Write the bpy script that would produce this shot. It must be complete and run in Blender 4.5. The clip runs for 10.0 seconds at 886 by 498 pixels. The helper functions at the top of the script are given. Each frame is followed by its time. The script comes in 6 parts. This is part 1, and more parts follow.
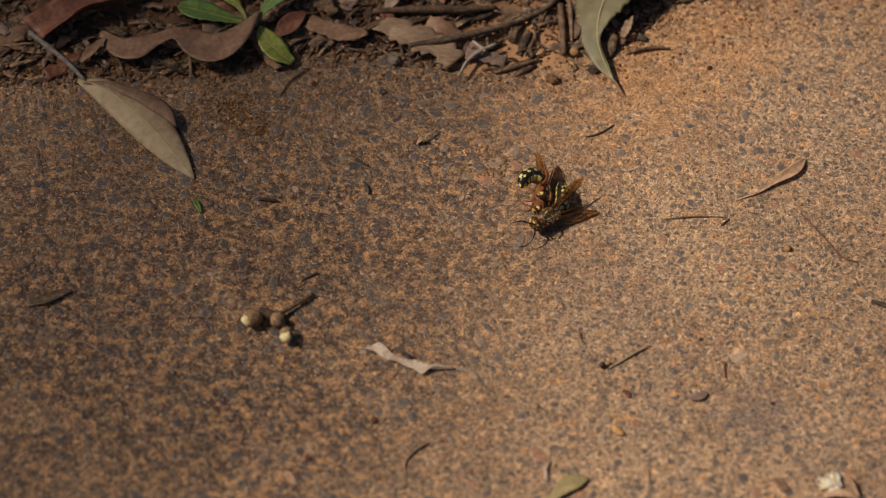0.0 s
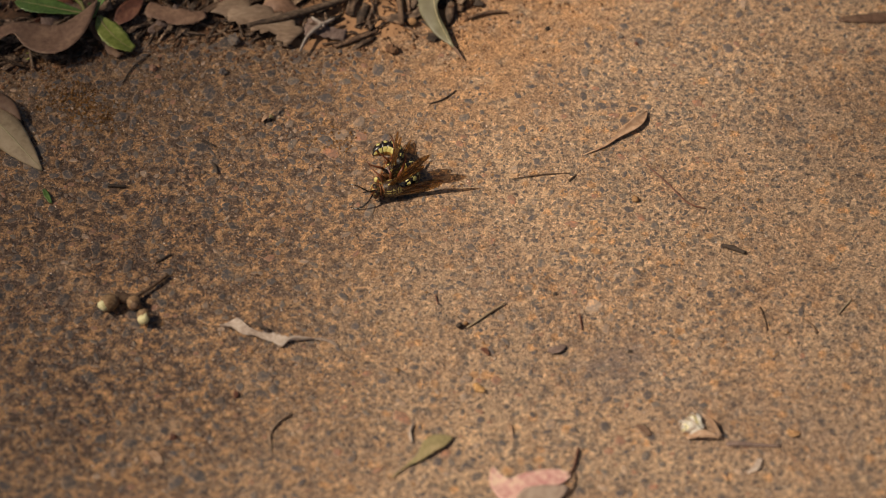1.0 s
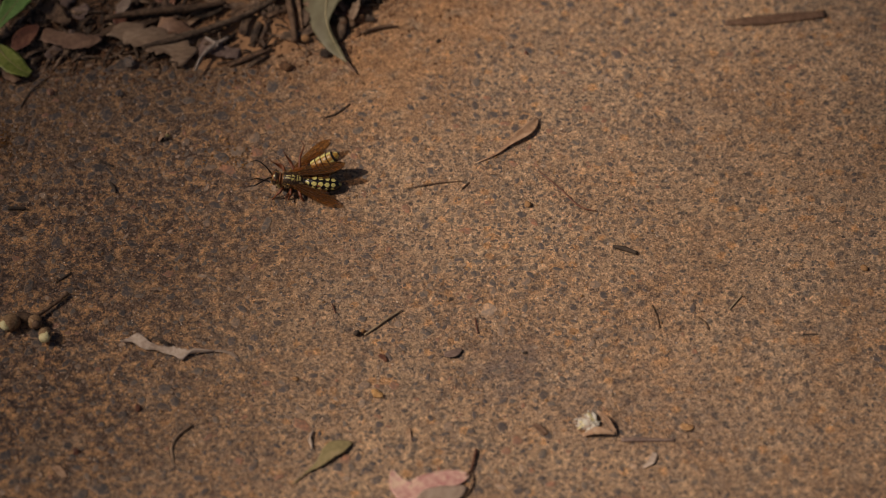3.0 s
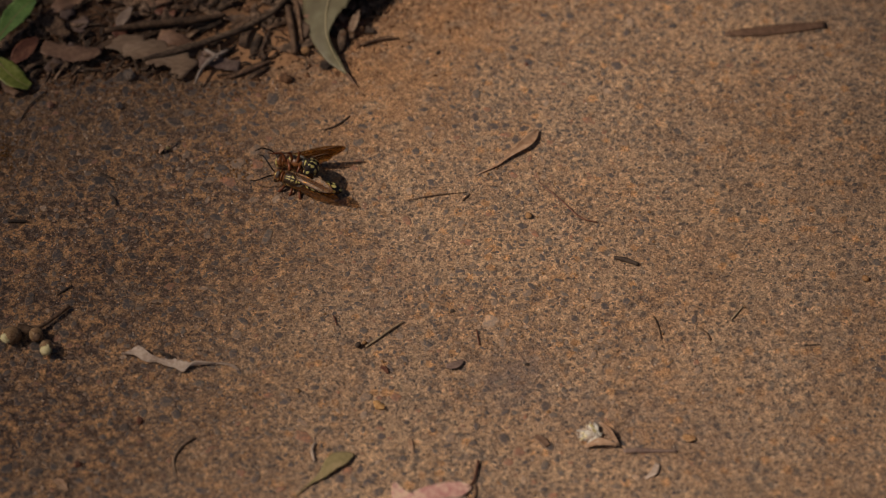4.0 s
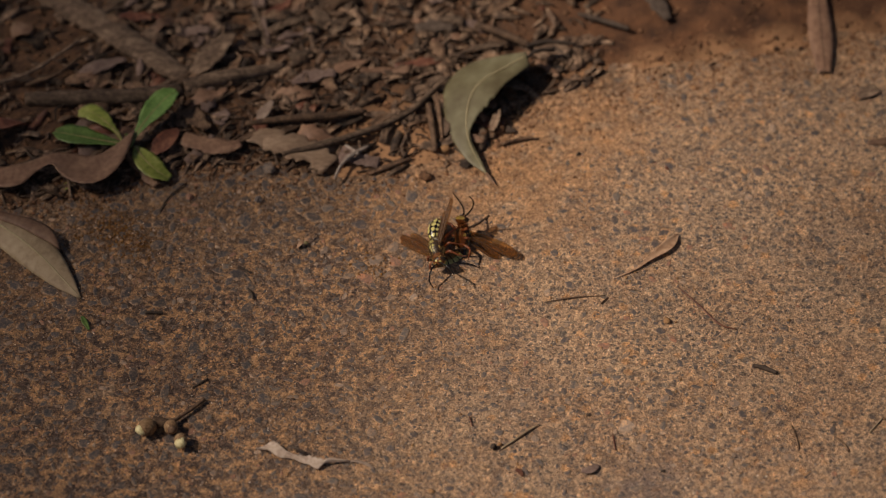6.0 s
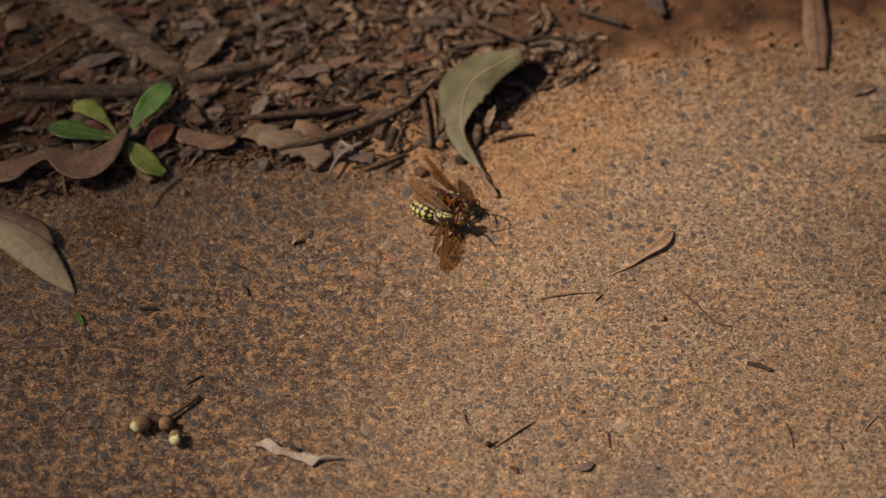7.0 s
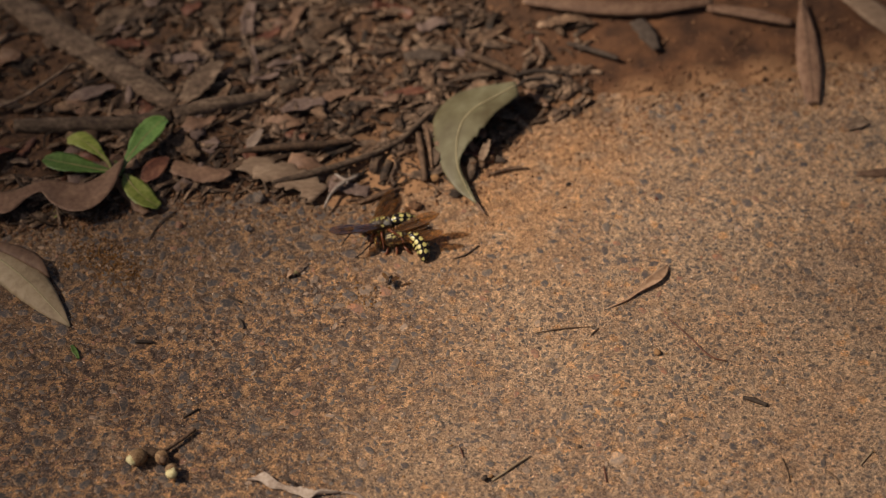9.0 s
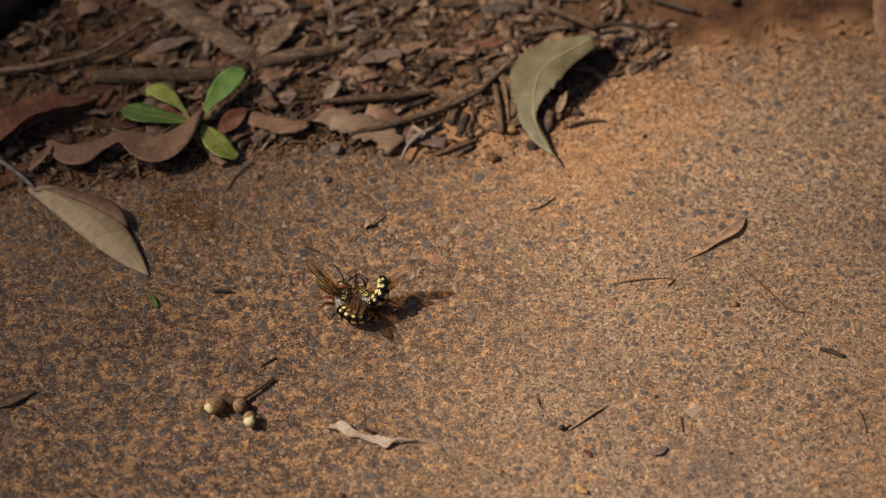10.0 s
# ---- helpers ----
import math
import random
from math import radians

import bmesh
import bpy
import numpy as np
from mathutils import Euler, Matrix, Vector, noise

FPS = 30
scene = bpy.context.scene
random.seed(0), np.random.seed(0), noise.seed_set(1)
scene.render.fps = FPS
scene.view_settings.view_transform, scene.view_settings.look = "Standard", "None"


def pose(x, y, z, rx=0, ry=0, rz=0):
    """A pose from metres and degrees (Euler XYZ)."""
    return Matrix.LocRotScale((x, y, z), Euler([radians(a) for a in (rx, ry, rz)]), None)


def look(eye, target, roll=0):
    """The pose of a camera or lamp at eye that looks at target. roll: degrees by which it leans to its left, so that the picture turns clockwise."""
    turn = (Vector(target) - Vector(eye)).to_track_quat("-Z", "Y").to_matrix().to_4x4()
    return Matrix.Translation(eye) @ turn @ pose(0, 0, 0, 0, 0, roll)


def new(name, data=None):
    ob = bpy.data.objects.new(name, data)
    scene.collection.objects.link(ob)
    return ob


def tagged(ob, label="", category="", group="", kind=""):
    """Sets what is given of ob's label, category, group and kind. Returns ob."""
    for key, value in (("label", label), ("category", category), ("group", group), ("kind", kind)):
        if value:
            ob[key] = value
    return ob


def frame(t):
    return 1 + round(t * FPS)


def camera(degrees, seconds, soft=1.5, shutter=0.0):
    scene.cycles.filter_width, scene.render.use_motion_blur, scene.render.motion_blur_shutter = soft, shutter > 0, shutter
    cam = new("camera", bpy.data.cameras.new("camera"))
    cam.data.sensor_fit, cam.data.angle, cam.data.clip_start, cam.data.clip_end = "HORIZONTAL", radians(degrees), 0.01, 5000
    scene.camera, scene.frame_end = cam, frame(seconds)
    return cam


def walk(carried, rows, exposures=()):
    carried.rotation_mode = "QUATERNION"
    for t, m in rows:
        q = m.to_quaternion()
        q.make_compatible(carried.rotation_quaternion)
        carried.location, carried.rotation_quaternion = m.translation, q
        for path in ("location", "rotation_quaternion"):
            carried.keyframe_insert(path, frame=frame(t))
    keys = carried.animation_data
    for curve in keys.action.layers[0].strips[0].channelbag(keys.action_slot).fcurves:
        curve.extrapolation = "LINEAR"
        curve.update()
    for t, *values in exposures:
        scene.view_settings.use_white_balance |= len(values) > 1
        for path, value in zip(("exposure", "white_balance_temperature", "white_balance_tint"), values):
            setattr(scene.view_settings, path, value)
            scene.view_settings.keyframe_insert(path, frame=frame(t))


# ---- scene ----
MM = 0.001

# camera
cam = camera(16, 10.0, soft=1.1, shutter=0.0)
cam.data.dof.use_dof = True
cam.data.dof.focus_distance = 0.898
cam.data.dof.aperture_fstop = 8.8
WALK = [
    (0.0, pose(-0.0256, -0.5382, 0.6893, 38.701, -1.221, 6.120)),
    (0.1, pose(-0.0295, -0.5416, 0.6917, 38.560, -0.730, 5.090)),
    (0.2, pose(-0.0324, -0.5445, 0.6934, 38.147, -1.148, 4.552)),
    (0.3, pose(-0.0331, -0.5467, 0.6937, 38.225, -1.633, 3.496)),
    (0.5, pose(-0.0302, -0.5479, 0.6893, 38.685, -2.099, 2.201)),
    (0.7, pose(-0.0270, -0.5545, 0.6921, 38.836, -1.574, 1.687)),
    (0.8, pose(-0.0243, -0.5542, 0.6893, 39.058, -0.829, 1.532)),
    (1.0, pose(-0.0189, -0.5535, 0.6836, 39.227, -0.602, 1.651)),
    (1.2, pose(-0.0154, -0.5538, 0.6797, 39.345, -0.814, 0.797)),
    (1.3, pose(-0.0137, -0.5539, 0.6777, 39.322, -0.751, 0.615)),
    (1.5, pose(-0.0116, -0.5610, 0.6797, 39.429, -0.487, 0.637)),
    (1.7, pose(-0.0067, -0.5626, 0.6808, 39.479, -0.041, 0.948)),
    (1.8, pose(-0.0042, -0.5634, 0.6814, 39.557, 0.119, 1.028)),
    (2.0, pose(0.0007, -0.5650, 0.6825, 39.742, 0.061, 0.885)),
    (2.2, pose(0.0010, -0.5702, 0.6884, 39.793, 0.083, 0.270)),
    (2.3, pose(0.0007, -0.5693, 0.6872, 39.909, 0.033, 0.159)),
    (2.5, pose(-0.0000, -0.5674, 0.6847, 40.002, -0.001, 0.001)),
    (3.8, pose(-0.0041, -0.5761, 0.6918, 40.314, 0.000, -0.546)),
    (4.0, pose(-0.0045, -0.5705, 0.6862, 40.355, -0.018, -0.558)),
    (4.2, pose(-0.0056, -0.5714, 0.6888, 40.339, -0.143, -0.648)),
    (4.3, pose(-0.0071, -0.5712, 0.6883, 40.387, -0.253, -0.699)),
    (4.5, pose(-0.0102, -0.5709, 0.6872, 40.684, -0.433, -0.866)),
    (4.7, pose(-0.0146, -0.5706, 0.6864, 40.883, -0.355, -0.792)),
    (4.8, pose(-0.0169, -0.5705, 0.6860, 40.951, -0.228, -0.632)),
    (5.0, pose(-0.0213, -0.5702, 0.6852, 41.218, 0.044, -0.236)),
    (5.1, pose(-0.0213, -0.5719, 0.6904, 41.296, 0.096, 0.422)),
    (5.2, pose(-0.0209, -0.5734, 0.6951, 41.351, 0.087, 0.902)),
    (5.3, pose(-0.0192, -0.5701, 0.6927, 41.644, 0.479, 1.359)),
    (5.5, pose(-0.0159, -0.5634, 0.6880, 41.807, 0.509, 1.786)),
    (5.7, pose(-0.0150, -0.5649, 0.6856, 41.970, 0.387, 1.755)),
    (6.8, pose(-0.0152, -0.5655, 0.6859, 41.799, 0.341, 1.942)),
    (7.0, pose(-0.0165, -0.5619, 0.6884, 41.626, 0.157, 1.768)),
    (7.2, pose(-0.0180, -0.5625, 0.6913, 41.675, -0.137, 1.817)),
    (7.3, pose(-0.0182, -0.5621, 0.6902, 42.005, 0.041, 1.730)),
    (7.5, pose(-0.0187, -0.5612, 0.6880, 42.144, -0.065, 1.591)),
    (7.7, pose(-0.0172, -0.5616, 0.6882, 42.145, -0.131, 1.580)),
    (8.0, pose(-0.0150, -0.5623, 0.6885, 42.159, -0.383, 1.264)),
    (8.1, pose(-0.0154, -0.5627, 0.6881, 42.205, -0.424, 0.924)),
    (8.2, pose(-0.0162, -0.5632, 0.6876, 42.179, -0.464, 0.609)),
    (8.3, pose(-0.0171, -0.5636, 0.6872, 42.165, -0.491, 0.729)),
    (8.5, pose(-0.0195, -0.5640, 0.6865, 42.061, -0.569, 0.851)),
    (8.7, pose(-0.0220, -0.5626, 0.6879, 41.849, -0.485, 1.029)),
    (8.8, pose(-0.0232, -0.5618, 0.6887, 41.825, -0.500, 1.191)),
    (9.0, pose(-0.0257, -0.5604, 0.6901, 42.087, -0.435, 1.451)),
    (9.1, pose(-0.0268, -0.5616, 0.6886, 42.487, -0.456, 1.771)),
    (9.2, pose(-0.0277, -0.5634, 0.6869, 42.678, -0.633, 2.356)),
    (9.3, pose(-0.0283, -0.5656, 0.6855, 43.032, -0.354, 2.543)),
    (9.4, pose(-0.0288, -0.5676, 0.6843, 42.892, 0.347, 2.352)),
    (9.5, pose(-0.0291, -0.5691, 0.6833, 42.566, 0.503, 2.595)),
    (9.7, pose(-0.0293, -0.5701, 0.6838, 41.884, 0.233, 2.530)),
    (9.8, pose(-0.0293, -0.5692, 0.6848, 41.874, 0.275, 2.549)),
    (10.0, pose(-0.0292, -0.5674, 0.6868, 41.650, 0.300, 2.378)),
]
walk(cam, WALK, exposures=[(t, e, 7150, tint) for t, e, tint in ((0.0, -0.08, 9), (1.0, 0.02, 8), (1.5, -0.12, 9), (2.0, -0.32, 13), (2.5, -0.50, 14), (4.0, -0.69, 14), (5.0, -0.67, 14), (5.6, -0.56, 14), (7.0, -0.23, 10), (8.0, -0.12, 10), (9.0, -0.2, 11), (10.0, -0.02, 10))])

# sky and sun: a low sun from the side, dimmed by an added tree
SUN_EL, SUN_AZ = 47.0, 186.0  # elevation; direction to the sun, counter-clockwise from +x
world = bpy.data.worlds.new("sky")
scene.world = world
world.use_nodes = True
wn, wl = world.node_tree.nodes, world.node_tree.links
sky = wn.new("ShaderNodeTexSky")
sky.sky_type, sky.sun_disc = "NISHITA", False
sky.air_density, sky.dust_density, sky.ozone_density = 0.7, 2.1, 0.5
sky.sun_elevation, sky.sun_rotation = radians(SUN_EL), radians(90 - SUN_AZ)
wn["Background"].inputs["Strength"].default_value = 0.05
wl.new(sky.outputs["Color"], wn["Background"].inputs["Color"])
sun_data = bpy.data.lights.new("sun", "SUN")
sun_data.energy, sun_data.angle, sun_data.color = 4.6, radians(0.48), (1.0, 0.915, 0.82)
sun = new("sun", sun_data)
to_sun = Vector((math.cos(radians(SUN_EL)) * math.cos(radians(SUN_AZ)), math.cos(radians(SUN_EL)) * math.sin(radians(SUN_AZ)), math.sin(radians(SUN_EL))))
sun.matrix_world = look(to_sun * 10, (0, 0, 0))


# ---- materials ----
def material(name, colours, scale=300.0, rough=0.8, bump=0.3, fine=4.0, spread=0.25, stretch=(1, 1, 1), metal=0.0, specular=0.3, coat=0.0, island=False, subsurface=0.0):
    """A worn natural surface: three colours by coarse and fine noise, a tone of its own for each piece, and grain in the relief."""
    m = bpy.data.materials.new(name)
    m.use_nodes = True
    n, l = m.node_tree.nodes, m.node_tree.links
    bsdf = n["Principled BSDF"]
    co, mp = n.new("ShaderNodeTexCoord"), n.new("ShaderNodeMapping")
    mp.inputs["Scale"].default_value = stretch
    l.new(co.outputs["Object"], mp.inputs["Vector"])
    big, small = n.new("ShaderNodeTexNoise"), n.new("ShaderNodeTexNoise")
    big.inputs["Scale"].default_value, big.inputs["Detail"].default_value = scale, 5
    small.inputs["Scale"].default_value, small.inputs["Detail"].default_value = scale * fine, 4
    ramp = n.new("ShaderNodeValToRGB")
    e = ramp.color_ramp.elements
    e[0].position, e[1].position = 0.34, 0.68
    e[0].color, e[1].color = (*colours[0], 1), (*colours[-1], 1)
    if len(colours) == 3:
        mid = e.new(0.5)
        mid.color = (*colours[1], 1)
    mixf = n.new("ShaderNodeMath")
    mixf.operation = "MULTIPLY_ADD"
    mixf.inputs[1].default_value = 0.45
    add = n.new("ShaderNodeMath")
    add.operation = "MULTIPLY"
    add.inputs[1].default_value = 0.55
    l.new(mp.outputs["Vector"], big.inputs["Vector"])
    l.new(mp.outputs["Vector"], small.inputs["Vector"])
    l.new(big.outputs["Fac"], add.inputs[0])
    l.new(small.outputs["Fac"], mixf.inputs[0])
    l.new(add.outputs[0], mixf.inputs[2])
    l.new(mixf.outputs[0], ramp.inputs["Fac"])
    hsv = n.new("ShaderNodeHueSaturation")
    span = n.new("ShaderNodeMapRange")
    span.inputs["To Min"].default_value, span.inputs["To Max"].default_value = 1 - spread, 1 + spread
    if island:
        geo = n.new("ShaderNodeNewGeometry")
        l.new(geo.outputs["Random Per Island"], span.inputs["Value"])
    else:
        info = n.new("ShaderNodeObjectInfo")
        l.new(info.outputs["Random"], span.inputs["Value"])
    l.new(span.outputs["Result"], hsv.inputs["Value"])
    l.new(ramp.outputs["Color"], hsv.inputs["Color"])
    l.new(hsv.outputs["Color"], bsdf.inputs["Base Color"])
    bsdf.inputs["Roughness"].default_value = rough
    bsdf.inputs["Metallic"].default_value = metal
    bsdf.inputs["Specular IOR Level"].default_value = specular
    bsdf.inputs["Coat Weight"].default_value = coat
    if bump:
        b = n.new("ShaderNodeBump")
        b.inputs["Strength"].default_value, b.inputs["Distance"].default_value = bump, 0.0006
        l.new(mixf.outputs[0], b.inputs["Height"])
        l.new(b.outputs["Normal"], bsdf.inputs["Normal"])
    return m


def path_material():
    """Old bitumen path: orange dust over grey grit, with fine specks, painted glints and a shaded left side."""
    m = bpy.data.materials.new("dusty_path")
    m.use_nodes = True
    n, l = m.node_tree.nodes, m.node_tree.links
    bsdf = n["Principled BSDF"]
    co = n.new("ShaderNodeTexCoord")

    def noise_at(scale, detail=4.0, rough=0.55):
        t = n.new("ShaderNodeTexNoise")
        t.inputs["Scale"].default_value, t.inputs["Detail"].default_value, t.inputs["Roughness"].default_value = scale, detail, rough
        l.new(co.outputs["Object"], t.inputs["Vector"])
        return t.outputs["Fac"]

    def ramp(fac, *stops):
        r = n.new("ShaderNodeValToRGB")
        e = r.color_ramp.elements
        e[0].position, e[1].position = stops[0][0], stops[-1][0]
        e[0].color, e[1].color = (*stops[0][1], 1), (*stops[-1][1], 1)
        for p, c in stops[1:-1]:
            x = e.new(p)
            x.color = (*c, 1)
        l.new(fac, r.inputs["Fac"])
        return r.outputs["Color"]

    def mix(fac, a, b):
        x = n.new("ShaderNodeMix")
        x.data_type = "RGBA"
        l.new(fac, x.inputs[0])
        for sock, v in ((x.inputs[6], a), (x.inputs[7], b)):
            if isinstance(v, tuple):
                sock.default_value = (*v, 1)
            else:
                l.new(v, sock)
        return x.outputs[2]

    warp = n.new("ShaderNodeTexNoise")
    warp.inputs["Scale"].default_value, warp.inputs["Detail"].default_value = 420, 3
    l.new(co.outputs["Object"], warp.inputs["Vector"])
    bent = n.new("ShaderNodeVectorMath")
    bent.operation = "MULTIPLY_ADD"
    bent.inputs[1].default_value = (0.0022, 0.0022, 0.0)
    l.new(warp.outputs["Color"], bent.inputs[0])
    l.new(co.outputs["Object"], bent.inputs[2])

    def cells(scale, lo, hi):
        """A share of irregular cells, as soft-edged grains under the dust."""
        t = n.new("ShaderNodeTexVoronoi")
        t.inputs["Scale"].default_value = scale
        l.new(bent.outputs[0], t.inputs["Vector"])
        inside = ramp(t.outputs["Distance"], (0.3, (1, 1, 1)), (0.5, (0, 0, 0)))
        share = ramp(t.outputs["Color"], (lo, (0, 0, 0)), (hi, (1, 1, 1)))
        p = n.new("ShaderNodeMath")
        p.operation = "MULTIPLY"
        l.new(inside, p.inputs[0])
        l.new(share, p.inputs[1])
        return p.outputs[0]

    def spot(x, y, r0, r1, most=0.5):
        """A patch of dust, dirt or painted shade round one place."""
        d = n.new("ShaderNodeVectorMath")
        d.operation = "DISTANCE"
        d.inputs[1].default_value = (x * MM, y * MM, 0)
        l.new(bent.outputs[0], d.inputs[0])
        t = n.new("ShaderNodeMapRange")
        t.inputs["From Min"].default_value, t.inputs["From Max"].default_value = r0 * MM, r1 * MM
        t.inputs["To Min"].default_value, t.inputs["To Max"].default_value = most, 0.0
        l.new(d.outputs["Value"], t.inputs["Value"])
        return t.outputs["Result"]

    def grains(scale, lo, hi, colour):
        """Grain by grain lighter and darker."""
        t = n.new("ShaderNodeTexVoronoi")
        t.inputs["Scale"].default_value = scale
        l.new(bent.outputs[0], t.inputs["Vector"])
        tone = ramp(t.outputs["Color"], (0.15, (lo, lo, lo * 1.04)), (0.85, (hi, hi, hi * 0.97)))
        x = n.new("ShaderNodeMix")
        x.data_type, x.blend_type = "RGBA", "MULTIPLY"
        x.inputs[0].default_value = 1.0
        l.new(colour, x.inputs[6])
        l.new(tone, x.inputs[7])
        return x.outputs[2]

    def smooth_noise(scale, lo, hi, detail=5, rough=0.65):
        return ramp(noise_at(scale, detail, rough), (lo, (0, 0, 0)), (hi, (1, 1, 1)))

    def times(a, b):
        p = n.new("ShaderNodeMath")
        p.operation = "MULTIPLY"
        for sock, v in ((p.inputs[0], a), (p.inputs[1], b)):
            if isinstance(v, float):
                sock.default_value = v
            else:
                l.new(v, sock)
        return p.outputs[0]

    # tan dust in three tones, with redder and greyer washes some centimetres wide
    dust = ramp(noise_at(55, 7, 0.68), (0.33, (0.45, 0.296, 0.186)), (0.5, (0.585, 0.372, 0.228)), (0.66, (0.67, 0.408, 0.232)))
    dust = mix(times(smooth_noise(22, 0.46, 0.66), 0.4), dust, (0.61, 0.33, 0.172))
    grit = ramp(noise_at(1500, 3, 0.75), (0.34, (0.1, 0.08, 0.068)), (0.62, (0.42, 0.285, 0.19)))
    thin = smooth_noise(14, 0.42, 0.62, 4)
    fine = ramp(noise_at(820, 6, 0.78), (0.36, (0, 0, 0)), (0.53, (1, 1, 1)))
    body = mix(fine, grit, dust)
    body = mix(times(thin, times(smooth_noise(300, 0.45, 0.6), 0.5)), body, (0.2, 0.155, 0.135))
    body = mix(times(cells(400, 0.52, 0.66), 0.8), body, (0.175, 0.142, 0.122))
    body = mix(cells(720, 0.5, 0.66), body, (0.18, 0.138, 0.112))
    body = mix(times(cells(290, 0.66, 0.78), 0.75), body, (0.6, 0.305, 0.135))
    # short dark scratches and fibres
    dash_map, dash = n.new("ShaderNodeMapping"), n.new("ShaderNodeTexNoise")
    dash_map.inputs["Rotation"].default_value, dash_map.inputs["Scale"].default_value = (0, 0, radians(12)), (0.35, 1.25, 1)
    l.new(bent.outputs[0], dash_map.inputs["Vector"])
    dash.inputs["Scale"].default_value, dash.inputs["Detail"].default_value, dash.inputs["Roughness"].default_value = 950, 3, 0.6
    l.new(dash_map.outputs["Vector"], dash.inputs["Vector"])
    body = mix(ramp(dash.outputs["Fac"], (0.31, (0.8, 0.8, 0.8)), (0.4, (0, 0, 0))), body, (0.075, 0.058, 0.05))
    clay = ramp(noise_at(160, 7, 0.7), (0.35, (0.4, 0.205, 0.102)), (0.65, (0.64, 0.338, 0.162)))
    for q in ((-22, 84, 2, 38, 0.95), (6, 104, 2, 32, 0.9), (-60, 66, 2, 22, 0.8), (40, 128, 2, 28), (70, 142, 2, 28), (104, 152, 2, 32), (-8, 66, 2, 26, 0.35), (-36, 60, 2, 18, 0.35), (-52, 76, 2, 16, 0.6)):
        body = mix(times(spot(*q), smooth_noise(120, 0.36, 0.52)), body, clay)
    for q in ((46, -6, 2, 8, 0.55), (20, -12, 2, 7, 0.5), (78, 16, 2, 9, 0.45), (33, 6, 2, 6, 0.4), (-76, 36, 2, 9, 0.5), (-120, 12, 2, 14, 0.4), (64, -34, 2, 10, 0.45), (4, 12, 2, 9, 0.35)):
        body = mix(times(spot(*q), smooth_noise(420, 0.4, 0.56)), body, (0.56, 0.325, 0.185))
    for q in ((20, -35, 3, 13, 0.75), (26, -27, 2, 10, 0.6), (44, -46, 3, 20, 0.4), (70, -56, 3, 26, 0.35), (-14, 4, 3, 22, 0.3)):
        body = mix(times(spot(*q), smooth_noise(240, 0.36, 0.56)), body, (0.175, 0.132, 0.122))
    # where the film is worn off the dark binder shows, with dust left in its hollows
    binder = ramp(noise_at(600, 6, 0.75), (0.36, (0.062, 0.044, 0.038)), (0.64, (0.175, 0.114, 0.087)))
    worn = mix(smooth_noise(280, 0.48, 0.55, 9, 0.78), binder, ramp(noise_at(90, 5, 0.7), (0.36, (0.43, 0.25, 0.136)), (0.66, (0.6, 0.315, 0.147))))
    body = mix(times(smooth_noise(24, 0.42, 0.62), times(smooth_noise(110, 0.42, 0.58), 0.6)), body, worn)
    # more worn film on the left, which also paints in the dimmer light there
    for q in ((-135, 25, 10, 95, 1.1), (-115, -50, 10, 85, 1.0), (-190, -30, 10, 110, 1.1), (-72, 42, 6, 62, 0.9), (-92, -14, 8, 74, 0.7)):
        body = mix(times(spot(*q), smooth_noise(60, 0.3, 0.48, 5, 0.6)), body, worn)
    humus = ramp(noise_at(260, 7, 0.7), (0.35, (0.075, 0.048, 0.032)), (0.65, (0.24, 0.135, 0.07)))
    for x, y, r, w in ((-160, 52, 60, 0.8), (-108, 68, 40, 0.7), (-70, 74, 24, 0.45), (60, 146, 18, 0.7), (84, 152, 18, 0.7), (108, 158, 22, 0.8), (30, 136, 14, 0.6), (8, 124, 10, 0.5)):
        body = mix(times(spot(x, y, 5, r, w), ramp(noise_at(330, 6, 0.7), (0.38, (0.25, 0.25, 0.25)), (0.6, (1, 1, 1)))), body, humus)
    body = grains(2300, 0.55, 1.4, grains(900, 0.74, 1.22, body))
    # specks: the whitest are painted glints, the others tan and dark grains
    for scale, r, lo, tone in ((800, 0.13, 0.86, (0.8, 0.73, 0.64)), (1300, 0.16, 0.8, (0.7, 0.56, 0.42)), (1000, 0.2, 0.84, (0.035, 0.03, 0.028))):
        vor = n.new("ShaderNodeTexVoronoi")
        vor.inputs["Scale"].default_value = scale
        l.new(co.outputs["Object"], vor.inputs["Vector"])
        speck = ramp(vor.outputs["Distance"], (r * 0.7, (1, 1, 1)), (r * 1.3, (0, 0, 0)))
        body = mix(times(speck, ramp(vor.outputs["Color"], (lo, (0, 0, 0)), (lo + 0.02, (1, 1, 1)))), body, tone)
    l.new(body, bsdf.inputs["Base Color"])
    bsdf.inputs["Roughness"].default_value = 0.9
    bsdf.inputs["Specular IOR Level"].default_value = 0.2
    h = n.new("ShaderNodeMath")
    h.operation = "ADD"
    l.new(noise_at(900, 6, 0.8), h.inputs[0])
    l.new(noise_at(160, 3), h.inputs[1])
    b = n.new("ShaderNodeBump")
    b.inputs["Strength"].default_value, b.inputs["Distance"].default_value = 0.9, 0.0009
    l.new(h.outputs[0], b.inputs["Height"])
    l.new(b.outputs["Normal"], bsdf.inputs["Normal"])
    return m


